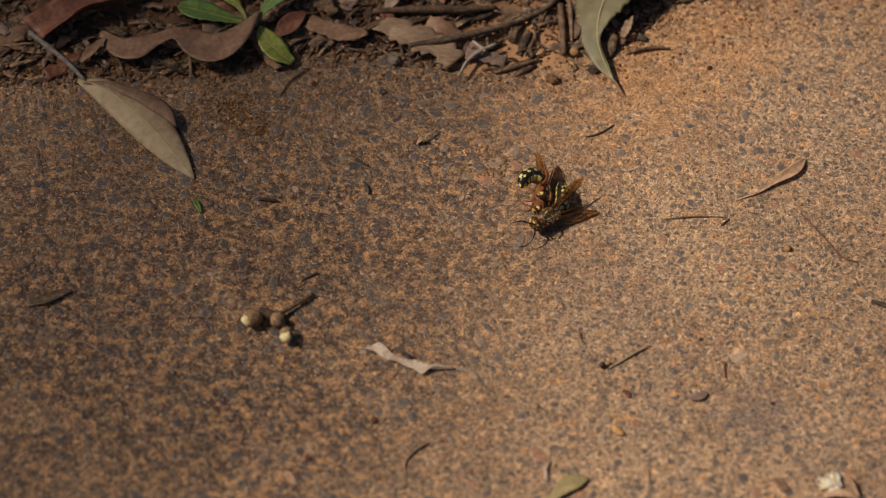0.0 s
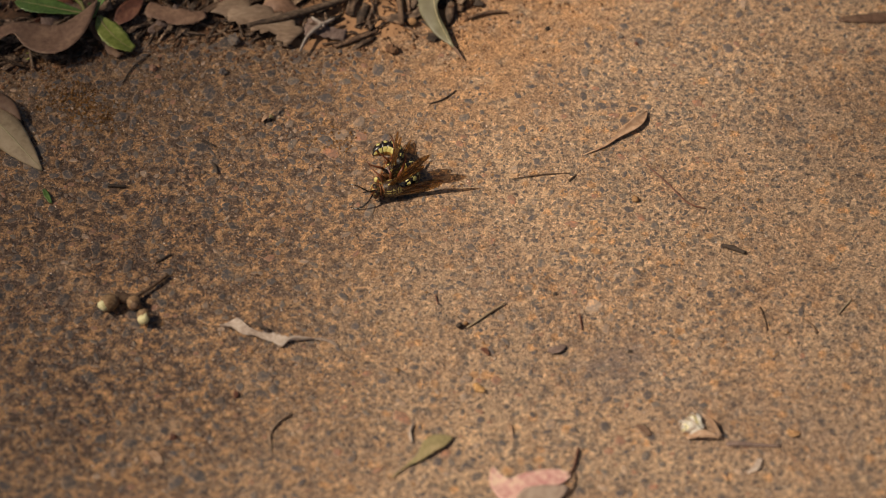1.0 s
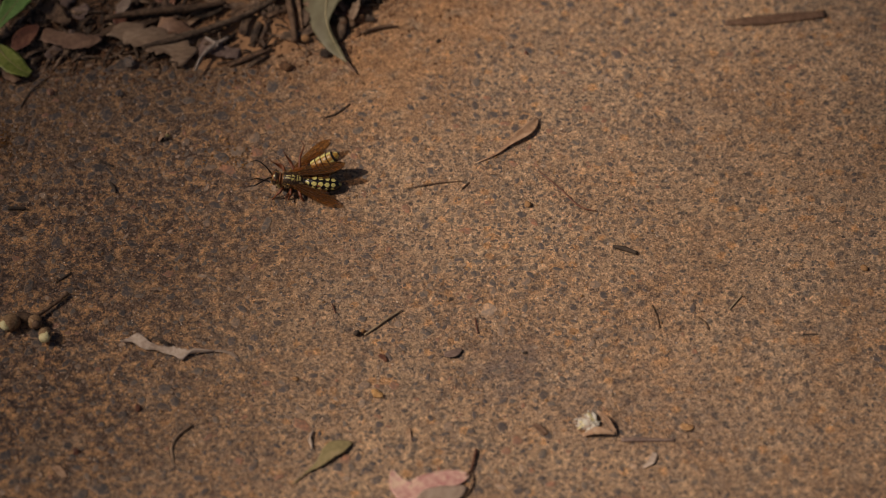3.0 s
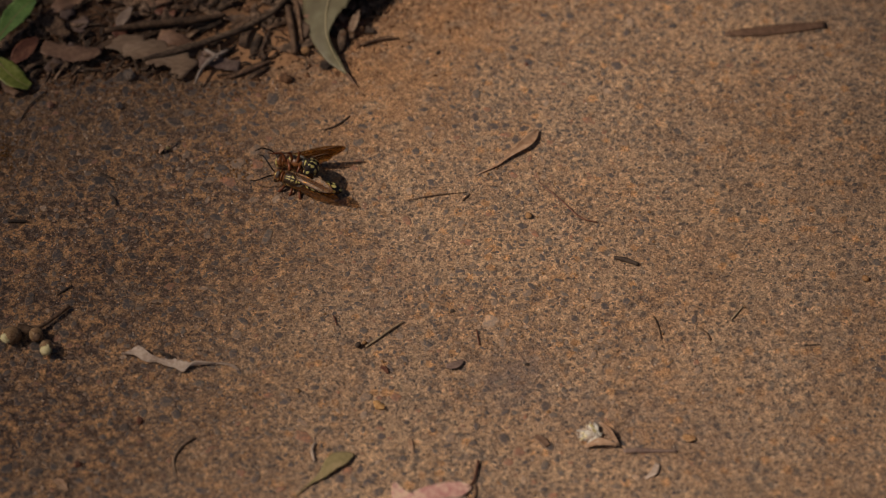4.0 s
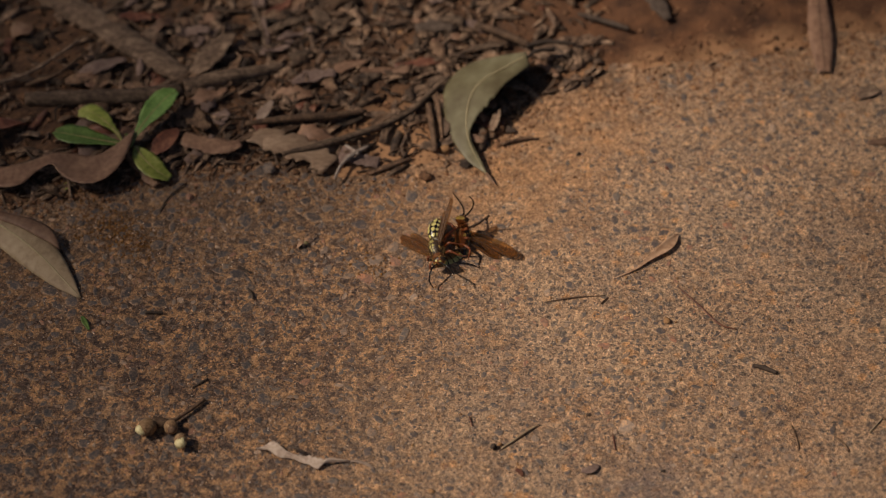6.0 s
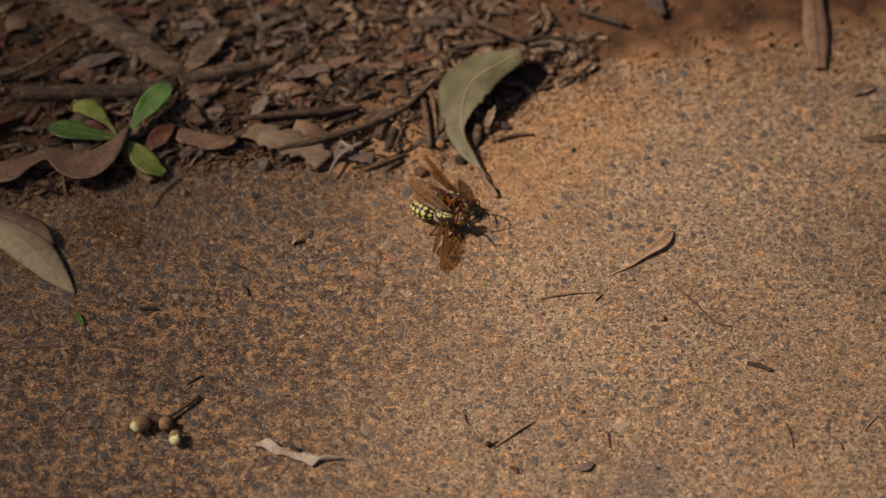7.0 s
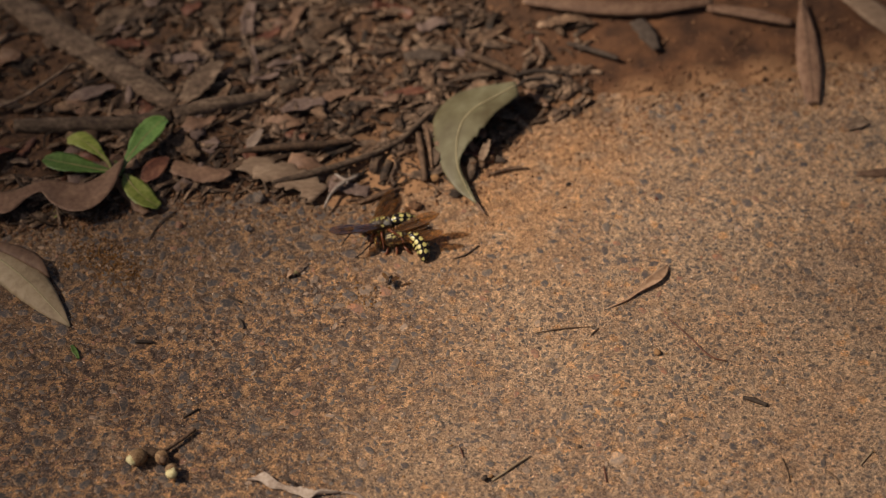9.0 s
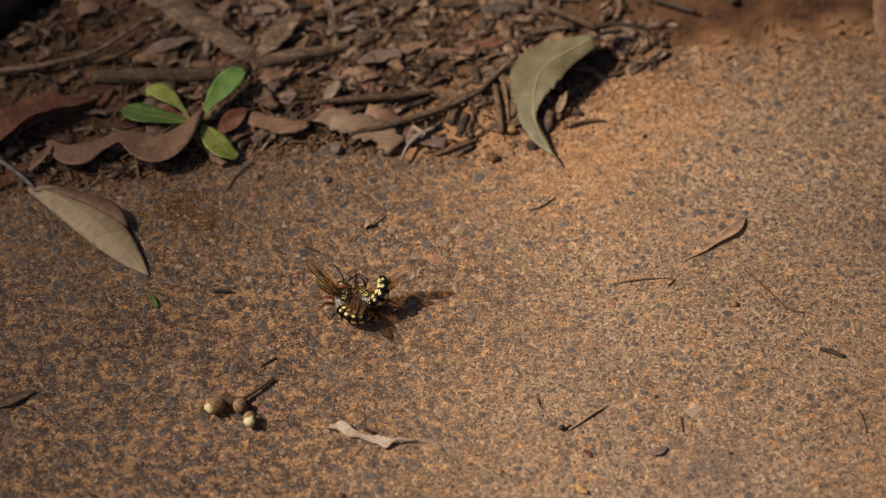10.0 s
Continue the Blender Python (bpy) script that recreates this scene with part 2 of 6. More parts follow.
def wing_material():
    m = bpy.data.materials.new("amber_wing_membrane")
    m.use_nodes = True
    n, l = m.node_tree.nodes, m.node_tree.links
    out, bsdf = n["Material Output"], n["Principled BSDF"]
    co, noi = n.new("ShaderNodeTexCoord"), n.new("ShaderNodeTexNoise")
    noi.inputs["Scale"].default_value = 480
    l.new(co.outputs["Object"], noi.inputs["Vector"])
    bsdf.inputs["Base Color"].default_value = (0.2, 0.085, 0.023, 1)
    bsdf.inputs["Roughness"].default_value = 0.28
    bsdf.inputs["Specular IOR Level"].default_value = 0.6
    bsdf.inputs["Coat Weight"].default_value = 0.15
    clear = n.new("ShaderNodeBsdfTransparent")
    clear.inputs["Color"].default_value = (0.9, 0.74, 0.5, 1)
    b = n.new("ShaderNodeBump")
    b.inputs["Strength"].default_value, b.inputs["Distance"].default_value = 0.15, 0.0004
    l.new(noi.outputs["Fac"], b.inputs["Height"])
    l.new(b.outputs["Normal"], bsdf.inputs["Normal"])
    mx = n.new("ShaderNodeMixShader")
    sep, span = n.new("ShaderNodeSeparateXYZ"), n.new("ShaderNodeMapRange")
    l.new(co.outputs["Object"], sep.inputs[0])
    span.inputs["From Max"].default_value = 0.015
    span.inputs["To Min"].default_value, span.inputs["To Max"].default_value = 0.13, 0.28
    l.new(sep.outputs["X"], span.inputs["Value"])
    l.new(span.outputs["Result"], mx.inputs[0])
    l.new(clear.outputs[0], mx.inputs[1])
    l.new(bsdf.outputs[0], mx.inputs[2])
    sheen, shine, fres, part_of = (n.new(k) for k in ("ShaderNodeMixShader", "ShaderNodeBsdfGlossy", "ShaderNodeFresnel", "ShaderNodeMath"))
    shine.inputs["Color"].default_value, shine.inputs["Roughness"].default_value = (1.0, 0.98, 0.97, 1), 0.15
    l.new(b.outputs["Normal"], shine.inputs["Normal"])
    fres.inputs["IOR"].default_value = 1.56
    part_of.operation = "MULTIPLY"
    part_of.inputs[1].default_value = 0.35
    l.new(fres.outputs[0], part_of.inputs[0])
    l.new(part_of.outputs[0], sheen.inputs[0])
    l.new(mx.outputs[0], sheen.inputs[1])
    l.new(shine.outputs[0], sheen.inputs[2])
    l.new(sheen.outputs[0], out.inputs["Surface"])
    return m


M_PATH = path_material()
def chip_material(name, island, plain=False):
    """Stone chips: mostly blue-grey, some brown, red or pale, each with a film of dust in patches."""
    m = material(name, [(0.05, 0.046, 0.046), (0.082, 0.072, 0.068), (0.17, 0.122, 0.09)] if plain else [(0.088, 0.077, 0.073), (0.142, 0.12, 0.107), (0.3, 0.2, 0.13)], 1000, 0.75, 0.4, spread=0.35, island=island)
    n, l = m.node_tree.nodes, m.node_tree.links
    bsdf = n["Principled BSDF"]
    base = bsdf.inputs["Base Color"].links[0].from_socket
    pick = n.new("ShaderNodeNewGeometry").outputs["Random Per Island"] if island else n.new("ShaderNodeObjectInfo").outputs["Random"]
    ramp, mx = n.new("ShaderNodeValToRGB"), n.new("ShaderNodeMix")
    ramp.color_ramp.interpolation = "CONSTANT"
    e = ramp.color_ramp.elements
    e[0].position, e[0].color = 0.0, (0.95, 0.92, 0.97, 1)
    e[1].position, e[1].color = 0.3, (1.15, 1.1, 1.05, 1)
    for p, c in ((0.3, (1.0, 0.98, 1.0, 1)), (0.6, (0.8, 0.8, 0.84, 1))) if plain else ((0.5, (0.75, 0.74, 0.76, 1)), (0.68, (1.4, 1.2, 1.02, 1)), (0.84, (1.6, 1.0, 0.75, 1)), (0.94, (2.0, 1.7, 1.4, 1))):
        x = e.new(p)
        x.color = c
    l.new(pick, ramp.inputs["Fac"])
    mx.data_type, mx.blend_type = "RGBA", "MULTIPLY"
    mx.inputs[0].default_value = 1.0
    l.new(base, mx.inputs[6])
    l.new(ramp.outputs["Color"], mx.inputs[7])
    place, dust, cover, film = (n.new(k) for k in ("ShaderNodeNewGeometry", "ShaderNodeTexNoise", "ShaderNodeValToRGB", "ShaderNodeMix"))
    dust.inputs["Scale"].default_value, dust.inputs["Detail"].default_value, dust.inputs["Roughness"].default_value = 760, 6, 0.78
    l.new(place.outputs["Position"], dust.inputs["Vector"])
    rim, lifted = n.new("ShaderNodeAttribute"), n.new("ShaderNodeMath")
    rim.attribute_name = "rim"
    lifted.operation = "MULTIPLY_ADD"
    lifted.inputs[1].default_value = 0.22
    l.new(rim.outputs["Fac"], lifted.inputs[0])
    l.new(dust.outputs["Fac"], lifted.inputs[2])
    e = cover.color_ramp.elements
    e[0].position, e[0].color = 0.5 if plain else 0.55, (0, 0, 0, 1)
    e[1].position, e[1].color = 0.68 if plain else 0.67, (1, 1, 1, 1)
    l.new(lifted.outputs[0], cover.inputs["Fac"])
    tones = n.new("ShaderNodeTexNoise")
    tones.inputs["Scale"].default_value, tones.inputs["Detail"].default_value = 1500, 4
    l.new(place.outputs["Position"], tones.inputs["Vector"])
    dusty = n.new("ShaderNodeValToRGB")
    e = dusty.color_ramp.elements
    e[0].position, e[0].color = 0.36, (0.12, 0.086, 0.064, 1)
    e[1].position, e[1].color = 0.62, (0.42, 0.262, 0.158, 1)
    l.new(tones.outputs["Fac"], dusty.inputs["Fac"])
    film.data_type = "RGBA"
    l.new(dusty.outputs["Color"], film.inputs[7])
    l.new(cover.outputs["Color"], film.inputs[0])
    l.new(mx.outputs[2], film.inputs[6])
    l.new(film.outputs[2], bsdf.inputs["Base Color"])
    return m


M_CHIP = chip_material("grey_stone_chip", True)
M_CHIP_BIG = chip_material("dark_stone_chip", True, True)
M_CHIP_ONE = chip_material("grey_stone_chip_single", False)
def soil_material():
    """Dark humus on one side, bare red earth on the other."""
    m = material("dark_soil", [(0.045, 0.026, 0.017), (0.1, 0.052, 0.03), (0.19, 0.098, 0.05)], 160, 0.95, 0.9, spread=0.0)
    n, l = m.node_tree.nodes, m.node_tree.links
    bsdf = n["Principled BSDF"]
    dark = bsdf.inputs["Base Color"].links[0].from_socket
    co, sep, noi, add, span, ramp, mx = (n.new(k) for k in ("ShaderNodeTexCoord", "ShaderNodeSeparateXYZ", "ShaderNodeTexNoise", "ShaderNodeMath", "ShaderNodeMapRange", "ShaderNodeValToRGB", "ShaderNodeMix"))
    noi.inputs["Scale"].default_value, noi.inputs["Detail"].default_value, noi.inputs["Roughness"].default_value = 90, 9, 0.68
    l.new(co.outputs["Object"], sep.inputs[0])
    l.new(co.outputs["Object"], noi.inputs["Vector"])
    add.operation = "MULTIPLY_ADD"
    add.inputs[1].default_value = 0.05
    l.new(noi.outputs["Fac"], add.inputs[0])
    l.new(sep.outputs["X"], add.inputs[2])
    span.inputs["From Min"].default_value, span.inputs["From Max"].default_value = -0.01, 0.035
    l.new(add.outputs[0], span.inputs["Value"])
    e = ramp.color_ramp.elements
    e[0].position, e[1].position = 0.36, 0.66
    e[0].color, e[1].color = (0.05, 0.024, 0.014, 1), (0.17, 0.075, 0.035, 1)
    l.new(noi.outputs["Fac"], ramp.inputs["Fac"])
    mx.data_type = "RGBA"
    l.new(span.outputs["Result"], mx.inputs[0])
    l.new(dark, mx.inputs[6])
    l.new(ramp.outputs["Color"], mx.inputs[7])
    # dust washed up from the path
    last = mx.outputs[2]
    for x, y, r in ((-64, 80, 22), (-48, 84, 24), (-34, 88, 22), (-54, 96, 20), (4, 120, 12), (24, 125, 13), (44, 131, 13), (64, 136, 13), (84, 141, 13), (104, 147, 14), (-14, 110, 12)):
        d, t, cut, over = (n.new(k) for k in ("ShaderNodeVectorMath", "ShaderNodeMapRange", "ShaderNodeMath", "ShaderNodeMix"))
        d.operation = "DISTANCE"
        d.inputs[1].default_value = (x * MM, y * MM, 0)
        l.new(co.outputs["Object"], d.inputs[0])
        t.inputs["From Min"].default_value, t.inputs["From Max"].default_value = 4 * MM, r * MM
        t.inputs["To Min"].default_value, t.inputs["To Max"].default_value = 1.5, 0.0
        l.new(d.outputs["Value"], t.inputs["Value"])
        cut.operation, cut.use_clamp = "MULTIPLY", True
        l.new(t.outputs["Result"], cut.inputs[0])
        l.new(noi.outputs["Fac"], cut.inputs[1])
        over.data_type = "RGBA"
        over.inputs[7].default_value = (0.44, 0.235, 0.118, 1)
        l.new(cut.outputs[0], over.inputs[0])
        l.new(last, over.inputs[6])
        last = over.outputs[2]
    l.new(last, bsdf.inputs["Base Color"])
    return m


M_SOIL = soil_material()
M_CRUMB = material("soil_crumb", [(0.045, 0.023, 0.013), (0.12, 0.06, 0.031), (0.28, 0.145, 0.072)], 300, 0.9, 0.5, island=True, spread=0.65)
M_BITS = material("litter_bit", [(0.03, 0.018, 0.012), (0.1, 0.06, 0.038), (0.33, 0.215, 0.135)], 300, 0.7, 0.5, island=True, spread=0.75)
M_BARK = material("weathered_bark", [(0.06, 0.037, 0.025), (0.155, 0.1, 0.066), (0.33, 0.225, 0.15)], 260, 0.85, 0.4, stretch=(0.6, 1.2, 1), spread=0.45)
M_TWIG = material("dry_twig", [(0.05, 0.029, 0.018), (0.13, 0.075, 0.045), (0.26, 0.16, 0.095)], 350, 0.8, 0.5, spread=0.45)
M_GREYTWIG = material("grey_twig", [(0.1, 0.084, 0.074), (0.19, 0.162, 0.142), (0.29, 0.252, 0.22)], 350, 0.8, 0.5, spread=0.2)
M_DRIFT = material("bleached_twig", [(0.2, 0.152, 0.122), (0.31, 0.245, 0.2), (0.4, 0.335, 0.285)], 350, 0.8, 0.4, spread=0.1)
# near-black colour that paints the shadow of the far left corner
M_SHADOW_BLACK = material("shadow_black", [(0.006, 0.005, 0.005), (0.014, 0.011, 0.01), (0.03, 0.024, 0.02)], 300, 0.95, 0.6, spread=0.0, specular=0.1)
M_TANLEAF = material("tan_dead_leaf", [(0.22, 0.152, 0.09), (0.34, 0.245, 0.148), (0.43, 0.325, 0.205)], 110, 0.6, 0.25, spread=0.12, specular=0.35)
M_BROWNLEAF = material("brown_dead_leaf", [(0.13, 0.068, 0.04), (0.2, 0.11, 0.068), (0.28, 0.165, 0.1)], 170, 0.6, 0.3, spread=0.3, specular=0.35)
M_REDLEAF = material("red_brown_dead_leaf", [(0.07, 0.024, 0.015), (0.14, 0.05, 0.028), (0.24, 0.105, 0.058)], 170, 0.55, 0.3, spread=0.2, specular=0.4)
M_FLAKE = material("papery_bark", [(0.17, 0.105, 0.066), (0.26, 0.17, 0.11), (0.35, 0.245, 0.165)], 200, 0.75, 0.4, stretch=(0.5, 1.4, 1), spread=0.1)
M_GUMLEAF = material("grey_green_gum_leaf", [(0.085, 0.064, 0.03), (0.135, 0.115, 0.06), (0.205, 0.185, 0.108)], 45, 0.5, 0.2, spread=0.05, specular=0.4)
M_CURL = material("dry_tan_leaf", [(0.25, 0.135, 0.075), (0.4, 0.24, 0.145), (0.52, 0.34, 0.22)], 180, 0.6, 0.25, spread=0.05)
M_PINKLEAF = material("pink_dead_leaf", [(0.38, 0.14, 0.135), (0.58, 0.335, 0.27), (0.7, 0.53, 0.35)], 130, 0.6, 0.2, spread=0.05)
M_MAUVE = material("mauve_grey_leaf", [(0.2, 0.138, 0.102), (0.29, 0.205, 0.153), (0.37, 0.275, 0.21)], 240, 0.7, 0.3, spread=0.05)
M_PALELEAF = material("bleached_leaf", [(0.3, 0.21, 0.16), (0.47, 0.355, 0.275), (0.6, 0.48, 0.385)], 240, 0.7, 0.3, spread=0.1)
M_OLIVELEAF = material("olive_leaf", [(0.2, 0.16, 0.07), (0.29, 0.225, 0.105), (0.36, 0.26, 0.14)], 200, 0.6, 0.25, spread=0.1)
M_GREEN = material("fresh_green_leaf", [(0.042, 0.078, 0.012), (0.072, 0.125, 0.02), (0.12, 0.185, 0.045)], 220, 0.42, 0.25, spread=0.2, specular=0.5)
M_SPRING = material("yellow_green_leaf", [(0.13, 0.16, 0.025), (0.23, 0.26, 0.045), (0.34, 0.35, 0.1)], 220, 0.45, 0.25, spread=0.1, specular=0.45)
M_PALEGREEN = material("pale_green_leaf", [(0.085, 0.165, 0.035), (0.135, 0.24, 0.055), (0.21, 0.33, 0.1)], 220, 0.4, 0.25, spread=0.05, specular=0.5)
M_RIB = material("leaf_midrib", [(0.27, 0.22, 0.12), (0.38, 0.31, 0.18)], 300, 0.6, 0.1, spread=0.1)
M_NUT = material("dry_gumnut", [(0.13, 0.066, 0.03), (0.3, 0.175, 0.088), (0.48, 0.34, 0.19)], 420, 0.75, 0.7, spread=0.2)
M_CREAM = material("cream_cap", [(0.55, 0.44, 0.2), (0.72, 0.62, 0.33), (0.82, 0.74, 0.46)], 500, 0.75, 0.3, spread=0.08)
M_FLUFF = material("white_dry_petal", [(0.5, 0.44, 0.35), (0.68, 0.62, 0.52), (0.8, 0.75, 0.66)], 500, 0.7, 0.3, spread=0.08)
M_MAUVESTALK = material("mauve_brown_stalk", [(0.12, 0.075, 0.06), (0.19, 0.125, 0.1), (0.27, 0.185, 0.145)], 350, 0.8, 0.4, spread=0.1)
M_PEBBLE = material("ochre_pebble", [(0.2, 0.1, 0.045), (0.34, 0.18, 0.08), (0.45, 0.27, 0.13)], 500, 0.85, 0.4, spread=0.35)
M_GOLD = material("orange_stone", [(0.34, 0.16, 0.06), (0.58, 0.31, 0.115), (0.7, 0.47, 0.22)], 500, 0.8, 0.4, spread=0.2)
M_DARKBIT = material("dark_bark_bit", [(0.035, 0.025, 0.02), (0.07, 0.048, 0.035), (0.11, 0.08, 0.06)], 500, 0.85, 0.4, spread=0.3)
M_BLACK = material("wasp_black", [(0.006, 0.0045, 0.004), (0.014, 0.0095, 0.007), (0.028, 0.018, 0.012)], 700, 0.2, 0.2, spread=0.0, specular=0.5)
M_YELLOW = material("wasp_yellow", [(0.44, 0.365, 0.1), (0.58, 0.495, 0.165), (0.68, 0.61, 0.27)], 900, 0.35, 0.1, spread=0.0, specular=0.4)
M_AMBER = material("wasp_amber", [(0.16, 0.07, 0.014), (0.28, 0.14, 0.026), (0.4, 0.23, 0.055)], 900, 0.35, 0.1, spread=0.0, specular=0.4)
M_RUST = material("wasp_rust", [(0.1, 0.034, 0.011), (0.18, 0.063, 0.018), (0.26, 0.1, 0.03)], 900, 0.4, 0.1, spread=0.0, specular=0.4)
M_HAIR = material("silvery_hair", [(0.16, 0.15, 0.13), (0.3, 0.28, 0.25), (0.42, 0.4, 0.36)], 1500, 0.8, 0.5, spread=0.0)
M_LEG = material("wasp_leg", [(0.07, 0.02, 0.009), (0.16, 0.045, 0.016), (0.26, 0.085, 0.028)], 900, 0.4, 0.1, spread=0.0, specular=0.4)
M_BROWN = material("wasp_dark_brown", [(0.013, 0.007, 0.004), (0.034, 0.017, 0.008), (0.075, 0.038, 0.016)], 1200, 0.35, 0.4, spread=0.0, specular=0.5)
M_FUZZ = material("golden_brown_hair", [(0.14, 0.075, 0.026), (0.28, 0.165, 0.062), (0.42, 0.29, 0.13)], 900, 0.5, 0.0, island=True, spread=0.4)
M_EYE = material("wasp_eye", [(0.02, 0.012, 0.008), (0.045, 0.03, 0.015)], 2000, 0.15, 0.1, spread=0.0, specular=0.6)
M_VEIN = material("wing_vein", [(0.05, 0.022, 0.008), (0.09, 0.04, 0.015)], 900, 0.4, 0.0, spread=0.0)
M_WING = wing_material()


# ---- mesh helpers; all take millimetres ----
def mesh_object(name, verts, faces, mats, slots=None, smooth=True, parent=None, label="", origin=None):
    me = bpy.data.meshes.new(name)
    o = origin or (0, 0, 0)
    me.from_pydata([((x - o[0]) * MM, (y - o[1]) * MM, (z - o[2]) * MM) for x, y, z in verts], [], faces)
    for m in (mats if isinstance(mats, (list, tuple)) else [mats]):
        me.materials.append(m)
    if slots is not None:
        me.polygons.foreach_set("material_index", slots)
    me.polygons.foreach_set("use_smooth", [smooth] * len(me.polygons))
    me.update()
    ob = new(name, me)
    if parent:
        ob.parent = parent
    else:
        ob.location = [v * MM for v in o]
    if label:
        tagged(ob, label)
    return ob


def group_of(name, x, y, z, label, category, group=""):
    ob = new(name)
    ob.empty_display_size = 0.005
    ob.location = (x * MM, y * MM, z * MM)
    return tagged(ob, label, category, group)


def spline(points, n):
    """n points along a smooth curve through the given ones (any dimension)."""
    p = [np.array(q, float) for q in points]
    if len(p) == 2:
        return [p[0] + (p[1] - p[0]) * i / (n - 1) for i in range(n)]
    p = [2 * p[0] - p[1], *p, 2 * p[-1] - p[-2]]
    out = []
    for i in range(n):
        u = i / (n - 1) * (len(p) - 3)
        k = min(int(u), len(p) - 4)
        t = u - k
        a, b, c, d = p[k:k + 4]
        out.append(0.5 * (2 * b + (c - a) * t + (2 * a - 5 * b + 4 * c - d) * t * t + (3 * b - a - 3 * c + d) * t ** 3))
    return out


def tube(points, radii, n=14, sides=7, wobble=0.0, seed=0):
    """A closed tapered tube along a smooth curve."""
    rnd = random.Random(seed)
    c = spline(points, n)
    r = [v[0] for v in spline([(q,) for q in radii], n)]
    verts, faces = [], []
    up = Vector((0.13, 0.21, 0.97))
    for i in range(n):
        t = Vector(c[min(i + 1, n - 1)] - c[max(i - 1, 0)]).normalized()
        a = t.cross(up).normalized()
        b = t.cross(a)
        for k in range(sides):
            w = 2 * math.pi * k / sides
            rr = max(r[i], 0.02) * (1 + wobble * rnd.uniform(-1, 1))
            v = Vector(c[i]) + a * (rr * math.cos(w)) + b * (rr * math.sin(w))
            verts.append(tuple(v))
    for i in range(n - 1):
        for k in range(sides):
            a0, a1 = i * sides + k, i * sides + (k + 1) % sides
            faces.append((a0, a1, a1 + sides, a0 + sides))
    faces.append(tuple(range(sides))[::-1])
    faces.append(tuple(range((n - 1) * sides, n * sides)))
    return verts, faces


def strip(points, widths, thick=0.35, camber=0.3, n=24, across=8, jag=0.0, ripple=0.0, twist=(0, 0), seed=0, lean=0.0):
    """A leaf or flake: a curved sheet with thickness along a line. camber: how far the sides rise against the half width (below 0: they droop).
    twist: degrees of turn about the line at its two ends. lean moves the line off the middle."""
    rnd = random.Random(seed)
    c = spline(points, n)
    w = [max(v[0], 0.05) for v in spline([(q,) for q in widths], n)]
    ph = [rnd.uniform(0, 6.28) for _ in range(6)]
    top, bot = [], []
    for i in range(n):
        t = Vector(c[min(i + 1, n - 1)] - c[max(i - 1, 0)]).normalized()
        side = Vector((0, 0, 1)).cross(t).normalized()
        up = t.cross(side)
        u = i / (n - 1)
        turn = Matrix.Rotation(radians(twist[0] + (twist[1] - twist[0]) * u), 3, t)
        side, up = turn @ side, turn @ up
        jl, jr = (1 + jag * rnd.uniform(-1, 1) for _ in range(2))
        for k in range(across + 1):
            s = 2 * k / across - 1
            off = s * w[i] * (jl if s > 0 else jr) + lean * w[i]
            lift = camber * w[i] * s * s + ripple * (math.sin(9 * u + 2.1 * s + ph[0]) + 0.6 * math.sin(21 * u - 3 * s + ph[1])) * (0.3 + abs(s))
            p = Vector(c[i]) + side * off + up * lift
            edge = 0.25 if k in (0, across) or i in (0, n - 1) else 1.0
            top.append(tuple(p + up * (thick / 2 * edge)))
            bot.append(tuple(p - up * (thick / 2 * edge)))
    m = across + 1
    verts = top + bot
    base = len(top)
    faces = []
    for i in range(n - 1):
        for k in range(across):
            a = i * m + k
            faces.append((a, a + m, a + m + 1, a + 1))
            faces.append((base + a, base + a + 1, base + a + m + 1, base + a + m))
    for i in range(n - 1):
        for a, b in ((i * m, (i + 1) * m), ((i + 1) * m + across, i * m + across)):
            faces.append((a, base + a, base + b, b))
    for k in range(across):
        for a, b in ((k + 1, k), ((n - 1) * m + k, (n - 1) * m + k + 1)):
            faces.append((a, base + a, base + b, b))
    return verts, faces


def lumps(cx, cy, cz, rx, ry, rz, seed, rough=0.18, rings=5, sides=8):
    """An uneven pebble or clod."""
    rnd = random.Random(seed)
    verts, faces = [(cx, cy, cz + rz)], []
    a0 = rnd.uniform(0, 6.28)
    ca, sa = math.cos(a0), math.sin(a0)
    for i in range(1, rings):
        f = math.pi * i / rings
        for k in range(sides):
            g = 2 * math.pi * k / sides
            j = 1 + rough * rnd.uniform(-1, 1)
            x, y = rx * math.sin(f) * math.cos(g) * j, ry * math.sin(f) * math.sin(g) * j
            verts.append((cx + x * ca - y * sa, cy + x * sa + y * ca, cz + rz * math.cos(f) * j))
    verts.append((cx, cy, cz - rz))
    last = len(verts) - 1
    for k in range(sides):
        faces.append((0, 1 + k, 1 + (k + 1) % sides))
        for i in range(rings - 2):
            a, b = 1 + i * sides + k, 1 + i * sides + (k + 1) % sides
            faces.append((a, a + sides, b + sides, b))
        a, b = 1 + (rings - 2) * sides + k, 1 + (rings - 2) * sides + (k + 1) % sides
        faces.append((a, last, b))
    return verts, faces


def mid(points):
    k = points[len(points) // 2]
    return (k[0], k[1], 0)


def xyz(flat, heights):
    """Plan points with heights, given for evenly spaced places along them."""
    h = spline([(q,) for q in heights], len(flat)) if len(heights) > 1 else [(heights[0],)] * len(flat)
    return [(x, y, float(q[0])) for (x, y), q in zip(flat, h)]


# ---- ground ----
EDGE = [(-3000, 40), (-400, 45), (-240, 52), (-166, 66), (-142, 71), (-117, 80), (-92, 82), (-67, 78), (-47, 81), (-33, 86), (-21.5, 97), (-11.5, 115), (0.6, 119), (18, 122), (35, 128), (53, 133), (80, 140), (101, 145), (200, 180), (3000, 700)]


